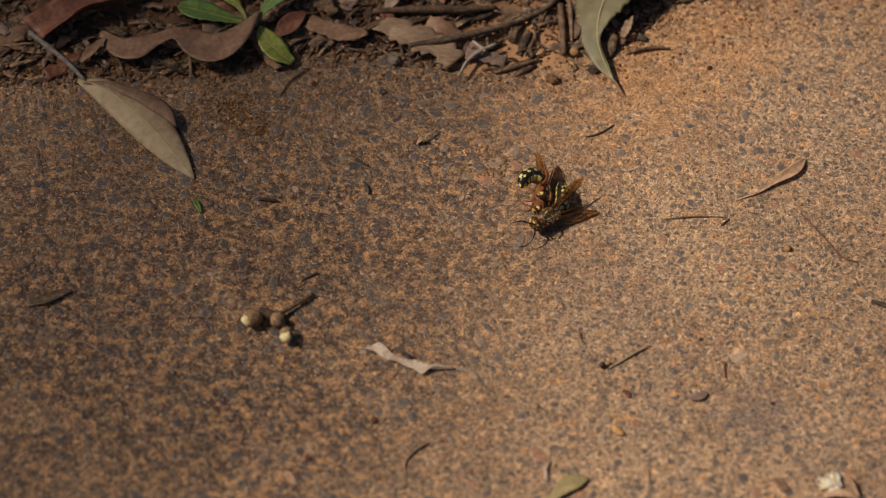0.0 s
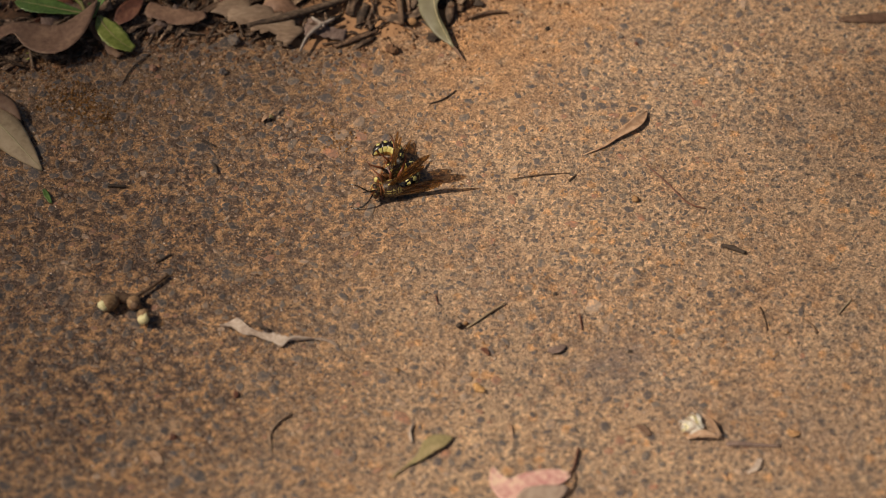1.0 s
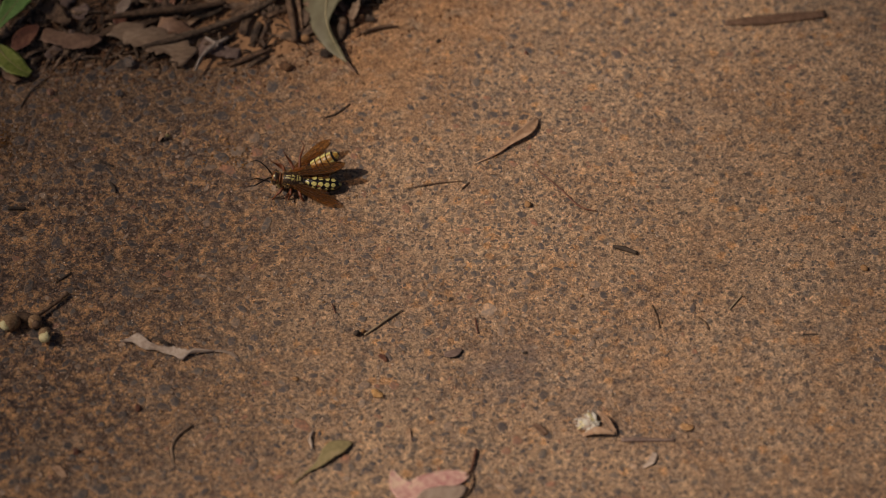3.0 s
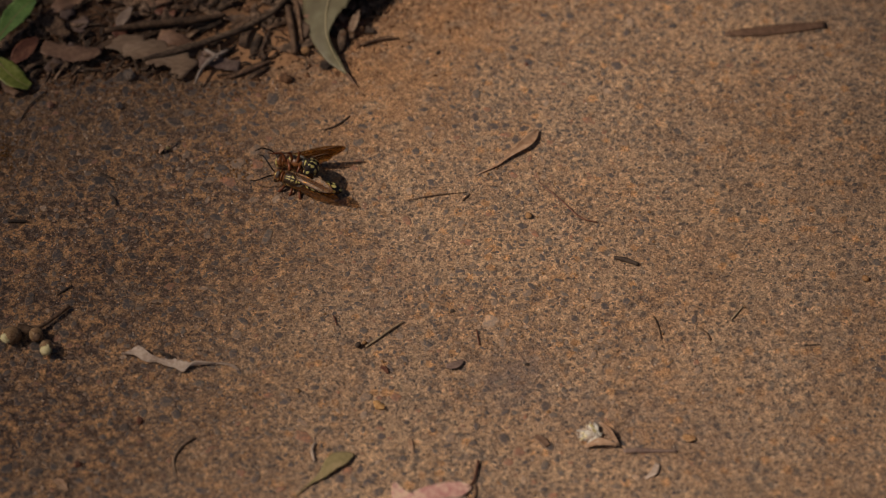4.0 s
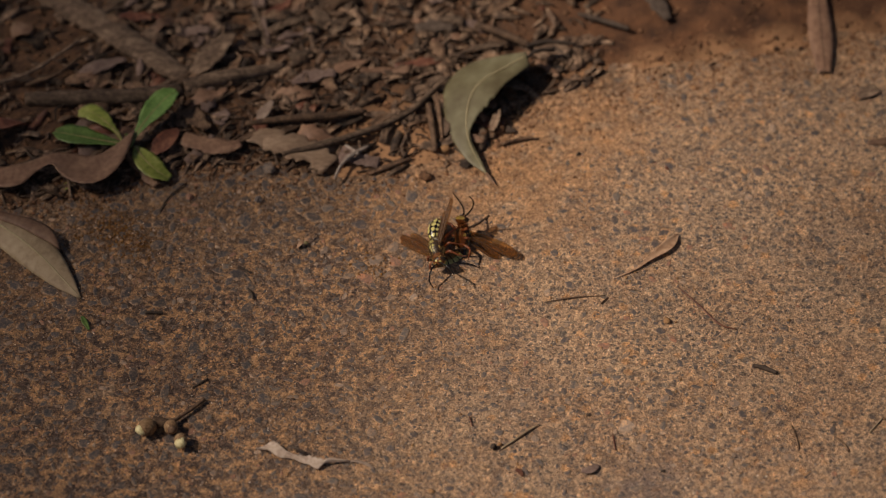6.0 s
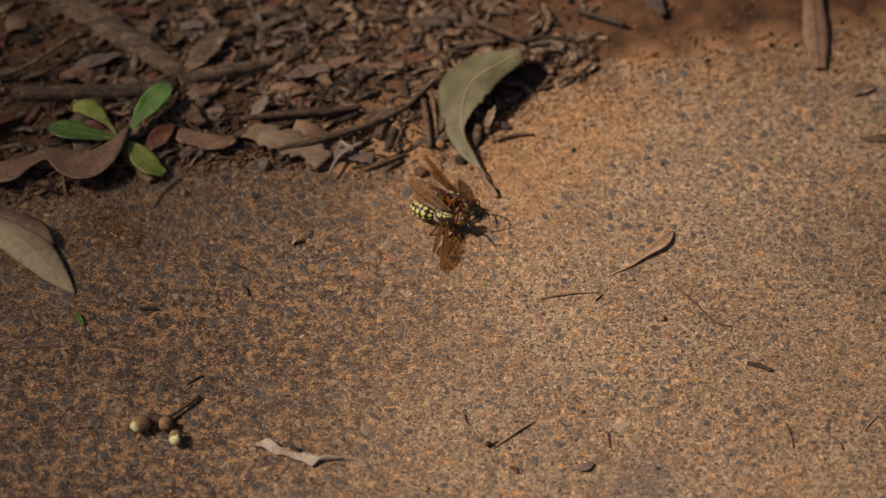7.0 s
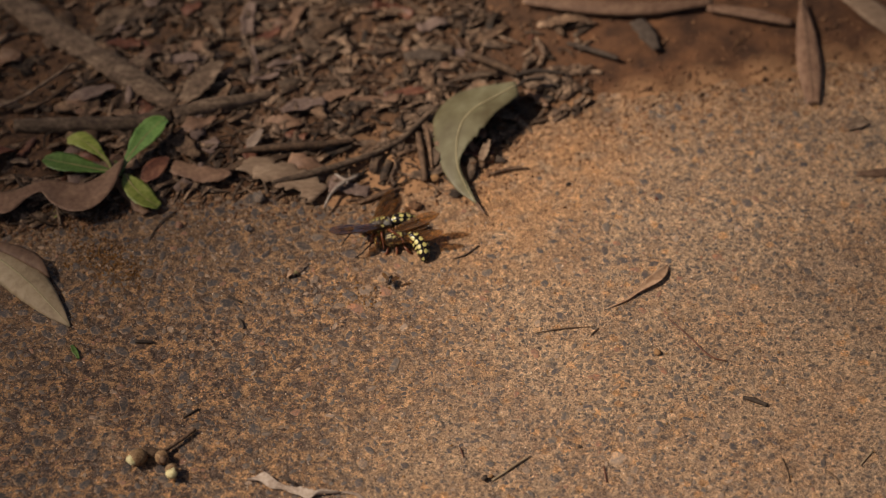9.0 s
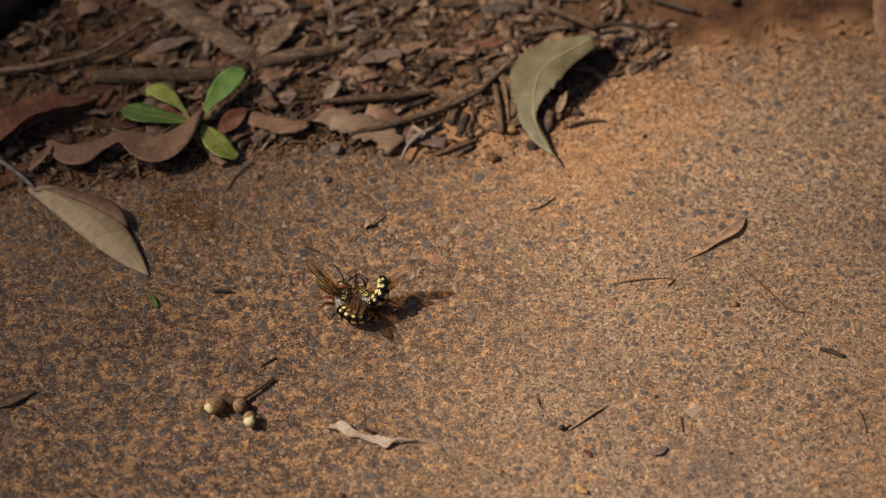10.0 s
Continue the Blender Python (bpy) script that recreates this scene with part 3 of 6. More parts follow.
def edge_y(x):
    return float(np.interp(x, [p[0] for p in EDGE], [p[1] for p in EDGE]))


def soil_height(x, y):
    d = y - edge_y(x)
    if x > -15:
        d += 5.0 * noise.noise((x * 0.07, y * 0.07, 1.0)) + 2.5 * noise.noise((x * 0.22, y * 0.22, 4.0))
    n = noise.noise((x * 0.09, y * 0.09, 3.0)) * 1.6 + noise.noise((x * 0.3, y * 0.3, 7.0)) * 0.8
    left = min(1.0, max(0.0, (-20 - x) / 60))
    n *= 1.0 if x < -20 else 0.55
    return max(-3.0, min((2.2 + 1.2 * left) * (1 - math.exp(-max(d, 0) / 14.0)), 6.0) - (0.5 if d > 0 else -0.35 * d + 0.5) + n * min(1.0, 0.35 + max(d, 0) / 20))


def ground_height(x, y):
    return 0.35 * noise.noise((x * 0.035, y * 0.035, 0.0)) + 0.12 * noise.noise((x * 0.2, y * 0.2, 5.0))


def graded(lo, hi, step, far):
    inner = list(np.arange(lo, hi + step / 2, step))
    out, d = [], step
    x = hi
    while x < far:
        d *= 1.6
        x += d
        out.append(x)
    left, d, x = [], step, lo
    while x > -far:
        d *= 1.6
        x -= d
        left.append(x)
    return left[::-1] + inner + out


def sheet(name, xs, ys, height, mat, label):
    verts = [(x, y, height(x, y)) for y in ys for x in xs]
    nx = len(xs)
    faces = [(j * nx + i, j * nx + i + 1, (j + 1) * nx + i + 1, (j + 1) * nx + i) for j in range(len(ys) - 1) for i in range(nx - 1)]
    return tagged(mesh_object(name, verts, faces, mat), label, kind="structure")


ground = sheet("ground", graded(-230, 190, 2.5, 60000), graded(-110, 200, 2.5, 60000), lambda x, y: ground_height(x, y) if abs(x) < 1000 and abs(y) < 1000 else 0.0, M_PATH, "old bitumen path under a film of orange-brown dust")
soil = sheet("soil", graded(-230, 190, 1.6, 60000), [y for y in graded(20, 260, 1.6, 60000) if y > 15], soil_height, M_SOIL, "dark red-brown soil bank along the path edge")


# ---- an added, unseen tree, whose crown shades one side ----
def unseen_shade_tree():
    rnd = random.Random(12)
    reach = 11000.0
    c = np.array(to_sun) * reach + np.array((-1500.0, 250.0, 0.0))
    foot = (c[0] - 300, c[1] + 200, 0)
    top = group_of("tree", *foot, "unseen gum tree added to shade the path", "tree")
    v, f = tube([(foot[0], foot[1], -100), (foot[0] + 150, foot[1], 3000), (c[0] - 100, c[1], c[2] - 900), (c[0], c[1], c[2] + 1800)], [260, 190, 120, 30], n=20, sides=12, wobble=0.05)
    mesh_object("trunk", v, f, M_GREYTWIG, parent=top, origin=foot)
    for k in range(7):
        a = k * 0.9
        e = (c[0] + 2000 * math.cos(a), c[1] + 2000 * math.sin(a), c[2] + rnd.uniform(-200, 1200))
        v, f = tube([(c[0] - 80, c[1], c[2] - 900 + 220 * k), ((c[0] + e[0]) / 2, (c[1] + e[1]) / 2, c[2] + 100 * k - 300), e], [70, 45, 12], n=12, sides=7, wobble=0.08)
        mesh_object("limb", v, f, M_GREYTWIG, parent=top, origin=foot)
    verts, faces = [], []
    flat = np.array(to_sun)
    tried = 0
    while tried < 56000:
        p = np.array([rnd.uniform(-1, 1) for _ in range(3)])
        if p @ p > 1:
            continue
        tried += 1
        q = c + p * (2600, 2600, 1500)
        over = q[0] - flat[0] / flat[2] * q[2] - 0.16 * max(-150, min(q[1] - flat[1] / flat[2] * q[2] - 20, 45))
        # leaves stay only where their shadow lands on the left of the path
        if rnd.random() > float(np.interp(over, (-420, -210, -118, -70), (0.9, 0.74, 0.33, 0.0))):
            continue
        a, b = rnd.uniform(0, 6.28), rnd.uniform(-0.9, 0.9)
        d = np.array((math.cos(a) * math.cos(b), math.sin(a) * math.cos(b), math.sin(b))) * rnd.uniform(24, 42)
        w = np.cross(d, (rnd.uniform(-1, 1), rnd.uniform(-1, 1), rnd.uniform(-1, 1)))
        w = w / (np.linalg.norm(w) + 1e-6) * rnd.uniform(8.5, 15.5)
        b0 = len(verts)
        verts += [tuple(q - d), tuple(q - d * 0.2 + w), tuple(q + d), tuple(q - d * 0.2 - w)]
        faces.append((b0, b0 + 1, b0 + 2, b0 + 3))
    # a thin outer spray of leaves, added to dim the other side of the path
    spray = len(faces) + 600
    while len(faces) < spray:
        gx, gy, up = rnd.uniform(30, 520), rnd.uniform(-420, 480), c[2] + rnd.uniform(-700, 500)
        if rnd.random() > min(1.0, (gx - 30) / 90):
            continue
        q = np.array((gx + flat[0] / flat[2] * up, gy + flat[1] / flat[2] * up, up))
        a, b = rnd.uniform(0, 6.28), rnd.uniform(-0.9, 0.9)
        d = np.array((math.cos(a) * math.cos(b), math.sin(a) * math.cos(b), math.sin(b))) * rnd.uniform(24, 42)
        w = np.cross(d, (rnd.uniform(-1, 1), rnd.uniform(-1, 1), rnd.uniform(-1, 1)))
        w = w / (np.linalg.norm(w) + 1e-6) * rnd.uniform(8.5, 15.5)
        b0 = len(verts)
        verts += [tuple(q - d), tuple(q - d * 0.2 + w), tuple(q + d), tuple(q - d * 0.2 - w)]
        faces.append((b0, b0 + 1, b0 + 2, b0 + 3))
    return mesh_object("crown", verts, faces, M_GUMLEAF, smooth=False, parent=top, origin=foot)


SHADE_CROWN = unseen_shade_tree()


# ---- leaves, sticks and nuts ----
def leaf(name, label, pts, heights, widths, mat, rib=True, category="leaf", group="", ribmat=None, **kw):
    line = xyz(pts, heights)
    o = mid(line)
    o = (o[0], o[1], line[len(line) // 2][2])
    top = group_of(name, *o, label, category, group)
    v, f = strip(line, widths, **kw)
    mesh_object("blade", v, f, mat, parent=top, origin=o)
    if rib:
        up = kw.get("thick", 0.35) * 0.5
        v, f = tube([(x, y, z + up) for x, y, z in line], [0.35, 0.28, 0.12], n=20, sides=5)
        mesh_object("midrib", v, f, ribmat or M_RIB, parent=top, origin=o)
    return top


def stick(name, label, pts, heights, radii, mat, category="twig", group="", wobble=0.12, seed=1, n=18, sides=8):
    line = xyz(pts, heights)
    o = line[len(line) // 2]
    v, f = tube(line, radii, n, sides, wobble, seed)
    return tagged(mesh_object(name, v, f, mat, origin=o), label, category, group)



# the litter at the path edge, the large pieces first
def lofted(outer, ridge, inner, n, across, thick, seed, torn=0.02, ripple=0.1):
    """A thin closed sheet through three lines: one edge, the middle and the other edge, which may be torn."""
    rnd = random.Random(seed)
    a, m, b = spline(outer, n), spline(ridge, n), spline(inner, n)
    top, low = [], []
    for i in range(n):
        tear = rnd.uniform(0.0, torn) if n // 3 < i < n * 4 // 5 else rnd.uniform(0, 0.02)
        for k in range(across + 1):
            u = k / across * (1 - tear)
            p = a[i] * (2 * (u - 0.5) * (u - 1)) + m[i] * (4 * u * (1 - u)) + b[i] * (2 * u * (u - 0.5))
            p[2] += ripple * math.sin(i * 0.3 + u * 4) * math.sin(math.pi * u)
            th = thick * (0.3 if k in (0, across) else 1.0)
            top.append((p[0], p[1], p[2] + th))
            low.append((p[0], p[1], p[2] - th))
    w, base = across + 1, len(top)
    faces = []
    for i in range(n - 1):
        for k in range(across):
            q = i * w + k
            faces += [(q, q + w, q + w + 1, q + 1), (base + q, base + q + 1, base + q + w + 1, base + q + w)]
        for q, r in ((i * w, (i + 1) * w), ((i + 1) * w + across, i * w + across)):
            faces.append((q, base + q, base + r, r))
    for k in range(across):
        for q, r in ((k + 1, k), ((n - 1) * w + k, (n - 1) * w + k + 1)):
            faces.append((q, base + q, base + r, r))
    return top + low, faces


def gum_leaf():
    """A curled leaf between its low outer edge, its midrib and its lifted, torn inner edge."""
    outer = [(-15.8, 125.5, 8), (-27.3, 124.1, 6.5), (-34.5, 121.7, 5), (-39.6, 115.1, 4), (-40.6, 107.8, 3.4), (-39.4, 100.4, 3.0), (-36.9, 92.1, 2.5), (-32.7, 85.1, 1.9), (-27.2, 80.3, 1.4)]
    ridge = [(-15.3, 122.8, 9), (-22.3, 117.3, 8.8), (-28.6, 112.6, 8.2), (-31.8, 107.4, 7.2), (-33.1, 100.4, 5.6), (-32.7, 92.9, 4.0), (-29.9, 85.5, 2.6), (-26.7, 79.6, 1.6)]
    inner = [(-14.6, 118.8, 8.5), (-18.2, 114.1, 9.4), (-22.1, 109.4, 9.4), (-25.4, 104.1, 8.2), (-29.6, 98.7, 6.2), (-31.7, 95.7, 4.8), (-32.4, 93.6, 3.4), (-29.0, 85.8, 2.4), (-26.2, 79.1, 1.5)]
    o = (-31.8, 106.3, 3.0)
    thing = group_of("gum_leaf", *o, "grey-green curled gum leaf with brown stains and a pale midrib", "leaf")
    mesh_object("blade", *lofted(outer, ridge, inner, 60, 14, 0.18, 3, 0.09, 0.12), M_GUMLEAF, parent=thing, origin=o)
    v, f = tube([(x, y, z + 0.2) for x, y, z in ridge], [0.32, 0.28, 0.12], n=24, sides=6)
    mesh_object("midrib", v, f, M_RIB, parent=thing, origin=o)
    v, f = strip([(-26.9, 79.8, 2.0), (-25.6, 78.2, 1.4), (-24.0, 76.4, 0.8)], [0.5, 0.4, 0.15], thick=0.3, camber=0.4, n=10, across=5, jag=0.1, twist=(0, 40), seed=3)
    mesh_object("tip", v, f, M_BROWNLEAF, parent=thing, label="dry brown leaf tip", origin=o)
    v, f = tube([(-15.2, 122.4, 8.8), (-12.0, 127.0, 7.2), (-7.0, 129.5, 5.4)], [0.5, 0.6, 0.7], n=10, sides=6, wobble=0.1)
    mesh_object("stalk", v, f, M_DARKBIT, parent=thing, label="dark broken leaf stalk", origin=o)


gum_leaf()
LOOSE_SCRAP = leaf("scrap", "brown twisted leaf scrap dragged about by the wasps", [(-27.0, 79.6), (-25.5, 75.4), (-23.6, 72.4), (-21.6, 70.0)], [1.6, 1.3, 1.0, 0.8], [0.7, 0.7, 1.1, 0.5], M_BROWNLEAF, rib=False, n=16, across=6, thick=0.35, camber=0.5, jag=0.15, twist=(0, 50), seed=3)
leaf("scrap", "pale brown upright flake beside the gum leaf", [(-25.6, 97.0), (-24.4, 100.5), (-23.2, 104.0)], [2.4, 3.6, 4.6], [0.9, 1.3, 0.3], M_FLAKE, rib=False, camber=0.3, n=14, thick=0.4, jag=0.15, seed=71)
tan = leaf("dead_leaf", "tan dead gum leaf with a folded brown edge", [(-181.9, 60.8), (-174.4, 57.4), (-165.3, 51.0), (-156.0, 42.9), (-148.5, 34.8), (-142.9, 28.9)], [1.5, 3.2, 3.6, 3, 1.8, 0.5], [0.8, 3.8, 5.3, 5.4, 3.2, 0.3], M_TANLEAF, camber=-0.22, thick=0.4, twist=(6, 12), n=32, across=10, ripple=0.12, seed=5)
v, f = strip([(*q, z) for q, z in zip([(-180.1, 59.3), (-172.1, 58.4), (-163.3, 55.1), (-155.4, 50.9), (-150.5, 45.7)], (2.4, 4.0, 4.8, 4.6, 3.0))], [0.4, 1.5, 2.2, 2.3, 0.3], thick=0.35, camber=-0.3, n=24, across=6, ripple=0.15, jag=0.06, seed=6)
mesh_object("folded_edge", v, f, M_BROWNLEAF, parent=tan, label="brown folded leaf edge", origin=tuple(q / MM for q in tan.location))
stick("twig", "bluish grey dry twig lying on the soil", [(-198.9, 75.4), (-191.4, 70.1), (-185.8, 65.9), (-179.7, 60.4)], [4, 3.5, 3, 2], [0.9, 0.8, 0.7, 0.6], M_GREYTWIG)
leaf("bark_strip", "broad weathered grey-brown bark strip on the litter", [(-179.5, 165.2), (-161.6, 148.9), (-150.1, 139.8), (-138.7, 130.6), (-128.5, 122.9), (-119.2, 115.8)], [5, 5.5, 6, 6, 5.5, 4.5], [4.6, 4.8, 4.7, 4.6, 4.4, 3.0], M_BARK, rib=False, camber=-0.3, thick=1.1, jag=0.1, category="bark", n=40, seed=11)
leaf("bark_flake", "brown bark flake with a torn edge", [(-117.4, 116.3), (-113.3, 121.8), (-109.0, 128.8), (-105.8, 133.4)], [5, 6, 6.5, 6], [1.5, 3.6, 3.0, 0.6], M_BARK, rib=False, camber=0.15, thick=0.6, jag=0.15, category="bark", seed=12)
stick("branch", "thick grey-brown dead branch half sunk in litter", [(-167.5, 105.0), (-152.9, 105.6), (-139.1, 106.1), (-127.2, 108.2), (-120.5, 110.6)], [4, 4.5, 4.8, 4.6, 4], [2.3, 2.5, 2.5, 2.4, 2.2], M_BARK, "branch", wobble=0.1, n=30, sides=12, seed=4)
stick("branch", "broken end piece of a grey-brown dead branch", [(-119.5, 111.2), (-110.4, 114.4), (-100.2, 117.7), (-89.6, 121.6)], [4.5, 4.8, 4.6, 3.6], [2.3, 2.4, 2.1, 1.3], M_BARK, "branch", wobble=0.12, n=26, sides=12, seed=6)
# black piece added where the corner lies in shadow
stick("branch", "black branch end put in for the shadow in the corner", [(-213.8, 120.0), (-204.4, 127.8), (-196.5, 134.4), (-187.7, 148.8)], [3, 4, 5, 5], [8.0, 8.5, 8.0, 7.0], M_SHADOW_BLACK, "branch", wobble=0.15, n=26, sides=14, seed=9)
stick("twig", "pale grey thin crooked twig on dark soil", [(-201.1, 105.2), (-189.3, 107.1), (-180.8, 109.1), (-168.4, 114.0), (-160.4, 120.4), (-152.0, 128.7)], [5, 5.2, 5.5, 6, 7, 8], [1.0, 0.95, 0.85, 0.7, 0.55, 0.35], M_BARK, n=26, seed=7)
stick("twig", "dark thin twig crossing the litter", [(-168.2, 111.3), (-159.8, 114.6), (-154.4, 120.2), (-150.9, 124.3)], [4, 5, 5.5, 6], [0.6, 0.6, 0.5, 0.4], M_TWIG, seed=8)
leaf("dead_leaf", "red-brown curled dead leaf on the soil", [(-196.1, 74.5), (-187.9, 82.8), (-180.1, 88.5), (-172.8, 91.6), (-165.6, 93.8)], [4, 6, 6.5, 6, 5], [6.5, 6.0, 4.8, 3.2, 0.4], M_REDLEAF, rib=False, ripple=0.3, camber=0.55, twist=(-18, -10), thick=0.4, jag=0.03, seed=14)
leaf("dead_leaf", "wavy brown dead leaf arching over the soil edge", [(-178.6, 79.6), (-172.8, 74.0), (-167.1, 72.6), (-161.5, 75.8), (-155.9, 78.3), (-149.7, 76.2), (-143.7, 75.1), (-138.2, 79.5), (-132.7, 89.5)], [3, 3.5, 4.5, 5.5, 6, 5, 5, 6, 7.5], [0.6, 3.2, 4.4, 2.6, 2.6, 5.4, 6.2, 4.2, 0.5], M_BROWNLEAF, camber=0.1, twist=(8, -14), thick=0.4, ripple=0.25, rib=False, n=44, seed=15)
leaf("dead_leaf", "narrow pale brown curled leaf on soil", [(-182.2, 66.7), (-179.6, 70.8), (-176.6, 76.2)], [3, 3.6, 4], [0.6, 1.5, 0.4], M_BROWNLEAF, rib=False, camber=0.4, seed=16)
leaf("dead_leaf", "small red-brown leaf beside the green seedling", [(-126.4, 84.1), (-124.4, 86.5), (-122.1, 89.9), (-119.7, 93.3)], [3.5, 4, 4.5, 4.5], [1.2, 3.0, 2.8, 0.6], M_REDLEAF, rib=False, camber=0.3, seed=17)
leaf("dead_leaf", "flat brown dead leaf on the litter", [(-118.4, 90.5), (-112.8, 88.3), (-105.9, 87.0), (-100.6, 88.6)], [4, 4.2, 4.2, 4], [3.0, 3.0, 3.0, 1.6], M_BROWNLEAF, rib=False, camber=-0.1, jag=0.2, ripple=0.2, seed=18)
leaf("bark_flake", "pale tan papery bark flake at the soil edge", [(-99.4, 90.0), (-94.5, 92.0), (-88.4, 89.8), (-82.3, 87.2), (-77.0, 84.0), (-73.2, 80.9)], [3.5, 4, 4.4, 4.2, 3.8, 3.0], [1.0, 4.2, 4.4, 4.6, 4.8, 3.0], M_FLAKE, rib=False, camber=-0.2, jag=0.42, ripple=0.35, thick=0.5, category="bark", seed=19)
stick("twig", "dark curved twig lying along the path edge", [(-87.9, 84.2), (-80.5, 86.3), (-70.6, 90.7), (-60.6, 95.7), (-50.7, 102.6), (-45.7, 108.9), (-39.1, 117.8)], [4, 4.5, 4.2, 4, 4, 4.2, 4.5], [0.8, 1.1, 1.15, 1.0, 0.9, 0.8, 0.4], M_BARK, n=30, seed=20)
stick("twig", "flat dark twig in the leaf litter", [(-99.8, 96.1), (-88.0, 97.9), (-74.5, 99.6), (-63.5, 102.3)], [4.5, 5, 5, 4.5], [0.8, 1.2, 1.2, 0.6], M_TWIG, seed=21)
leaf("dead_leaf", "small grey bleached leaf on the litter", [(-96.0, 96.7), (-94.5, 100.0), (-92.1, 104.9)], [5, 5.4, 5.6], [0.6, 1.8, 0.6], M_MAUVE, rib=False, camber=0.2, seed=22)
stick("twig", "pale forked twig at the path edge", [(-71.9, 76.3), (-70.2, 80.9), (-67.0, 84.7), (-62.4, 87.9)], [2.2, 3.2, 3.8, 4.2], [0.4, 0.5, 0.7, 0.45], M_DRIFT, seed=23)
stick("twig", "pale short twig at the path edge", [(-69.2, 88.9), (-66.7, 86.6), (-65.3, 84.8)], [3.4, 3.8, 4], [0.4, 0.5, 0.5], M_DRIFT, seed=24)
stick("twig", "upright brown twig beside the gum leaf", [(-44.8, 106.8), (-43.5, 97.3), (-42.2, 87.9)], [3.4, 3.2, 2.6], [1.0, 1.1, 0.8], M_TWIG, seed=25)
stick("twig", "thin dark twig beside the gum leaf", [(-42.8, 113.4), (-41.4, 102.1), (-40.3, 93.3)], [3.4, 3.2, 2.6], [0.6, 0.7, 0.5], M_TWIG, seed=26)
stick("twig", "grey thick twig at the tip of the gum leaf", [(-31.3, 140.3), (-22.9, 136.0), (-15.0, 131.7)], [5, 5.5, 5], [1.0, 1.3, 1.1], M_TWIG, seed=27)
stick("twig", "dark thin twig at the tip of the gum leaf", [(-15.7, 131.2), (-8.4, 133.8), (-0.6, 134.0)], [5, 4.5, 3.5], [0.9, 0.8, 0.5], M_DARKBIT, seed=28)
stick("twig", "short dark twig on red soil", [(-9.5, 133.8), (-6.3, 131.9), (-1.9, 129.6)], [4, 3, 2], [0.6, 0.6, 0.4], M_DARKBIT, seed=29)
stick("twig", "short dark twig on the bare red soil", [(0.4, 147.7), (7.8, 144.8), (16.2, 141.5)], [3.2, 3.4, 3.2], [0.6, 0.9, 0.8], M_DARKBIT, seed=30)
leaf("bark_flake", "black charred bark flake in the litter", [(-50.2, 138.8), (-44.9, 140.0), (-38.4, 140.1)], [4.2, 4.6, 4.4], [1.8, 2.6, 1.8], M_DARKBIT, rib=False, camber=-0.1, jag=0.15, thick=0.9, category="bark", seed=31)
leaf("bark_flake", "dark bark flake on the red soil", [(22.0, 158.5), (25.1, 152.9), (28.5, 145.8)], [3.6, 4, 3.4], [2.4, 3.0, 1.2], M_DARKBIT, rib=False, camber=-0.1, jag=0.15, thick=0.8, category="bark", seed=32)
leaf("bark_strip", "long red-brown bark strip on the soil bank", [(-13.7, 166.0), (-0.4, 164.4), (13.9, 163.3), (28.1, 163.8), (46.4, 167.0)], [4.5, 5, 5.2, 5, 4.5], [1.6, 2.8, 3.2, 2.8, 1.0], M_BROWNLEAF, rib=False, camber=-0.35, jag=0.06, thick=0.7, category="bark", n=36, seed=33)
leaf("bark_strip", "thin brown bark strip on the soil bank", [(44.6, 164.9), (54.9, 163.2), (62.8, 161.4), (71.0, 159.1)], [4, 4.2, 4.2, 3.6], [1.4, 2.2, 2.2, 1.2], M_BROWNLEAF, rib=False, camber=-0.2, jag=0.08, thick=0.7, category="bark", seed=34)
leaf("dead_leaf", "long tan dead leaf sticking out over the path", [(74.5, 168.6), (75.3, 153.7), (75.8, 139.2), (76.1, 126.1)], [4.6, 3.4, 2.2, 1.2], [0.7, 3.2, 3.8, 2.0], M_BROWNLEAF, ribmat=M_BROWNLEAF, camber=-0.18, jag=0.03, ripple=0.12, thick=0.4, n=30, seed=35)
leaf("dead_leaf", "pale tan dead leaf at the far edge", [(87.6, 173.6), (94.4, 168.1), (99.4, 162.6), (104.2, 155.6)], [3, 3.4, 3.2, 2.4], [2.0, 4.0, 4.2, 2.0], M_FLAKE, rib=False, camber=-0.1, seed=36)
leaf("bark_strip", "flat mauve-brown bark strip lying on the path", [(87.6, 96.9), (96.6, 97.8), (105.2, 98.8), (118.6, 100.7)], [0.5, 0.7, 0.7, 0.6], [0.9, 1.9, 2.0, 1.3], M_BROWNLEAF, rib=False, camber=-0.15, jag=0.08, thick=0.7, category="bark", seed=37)
leaf("bark_flake", "small thin bark flake on the path", [(85.8, 116.1), (89.1, 118.1), (91.9, 119.7)], [0.6, 0.7, 0.9], [1.2, 2.2, 2.0], M_BARK, rib=False, camber=0.1, thick=0.4, category="bark", seed=38)


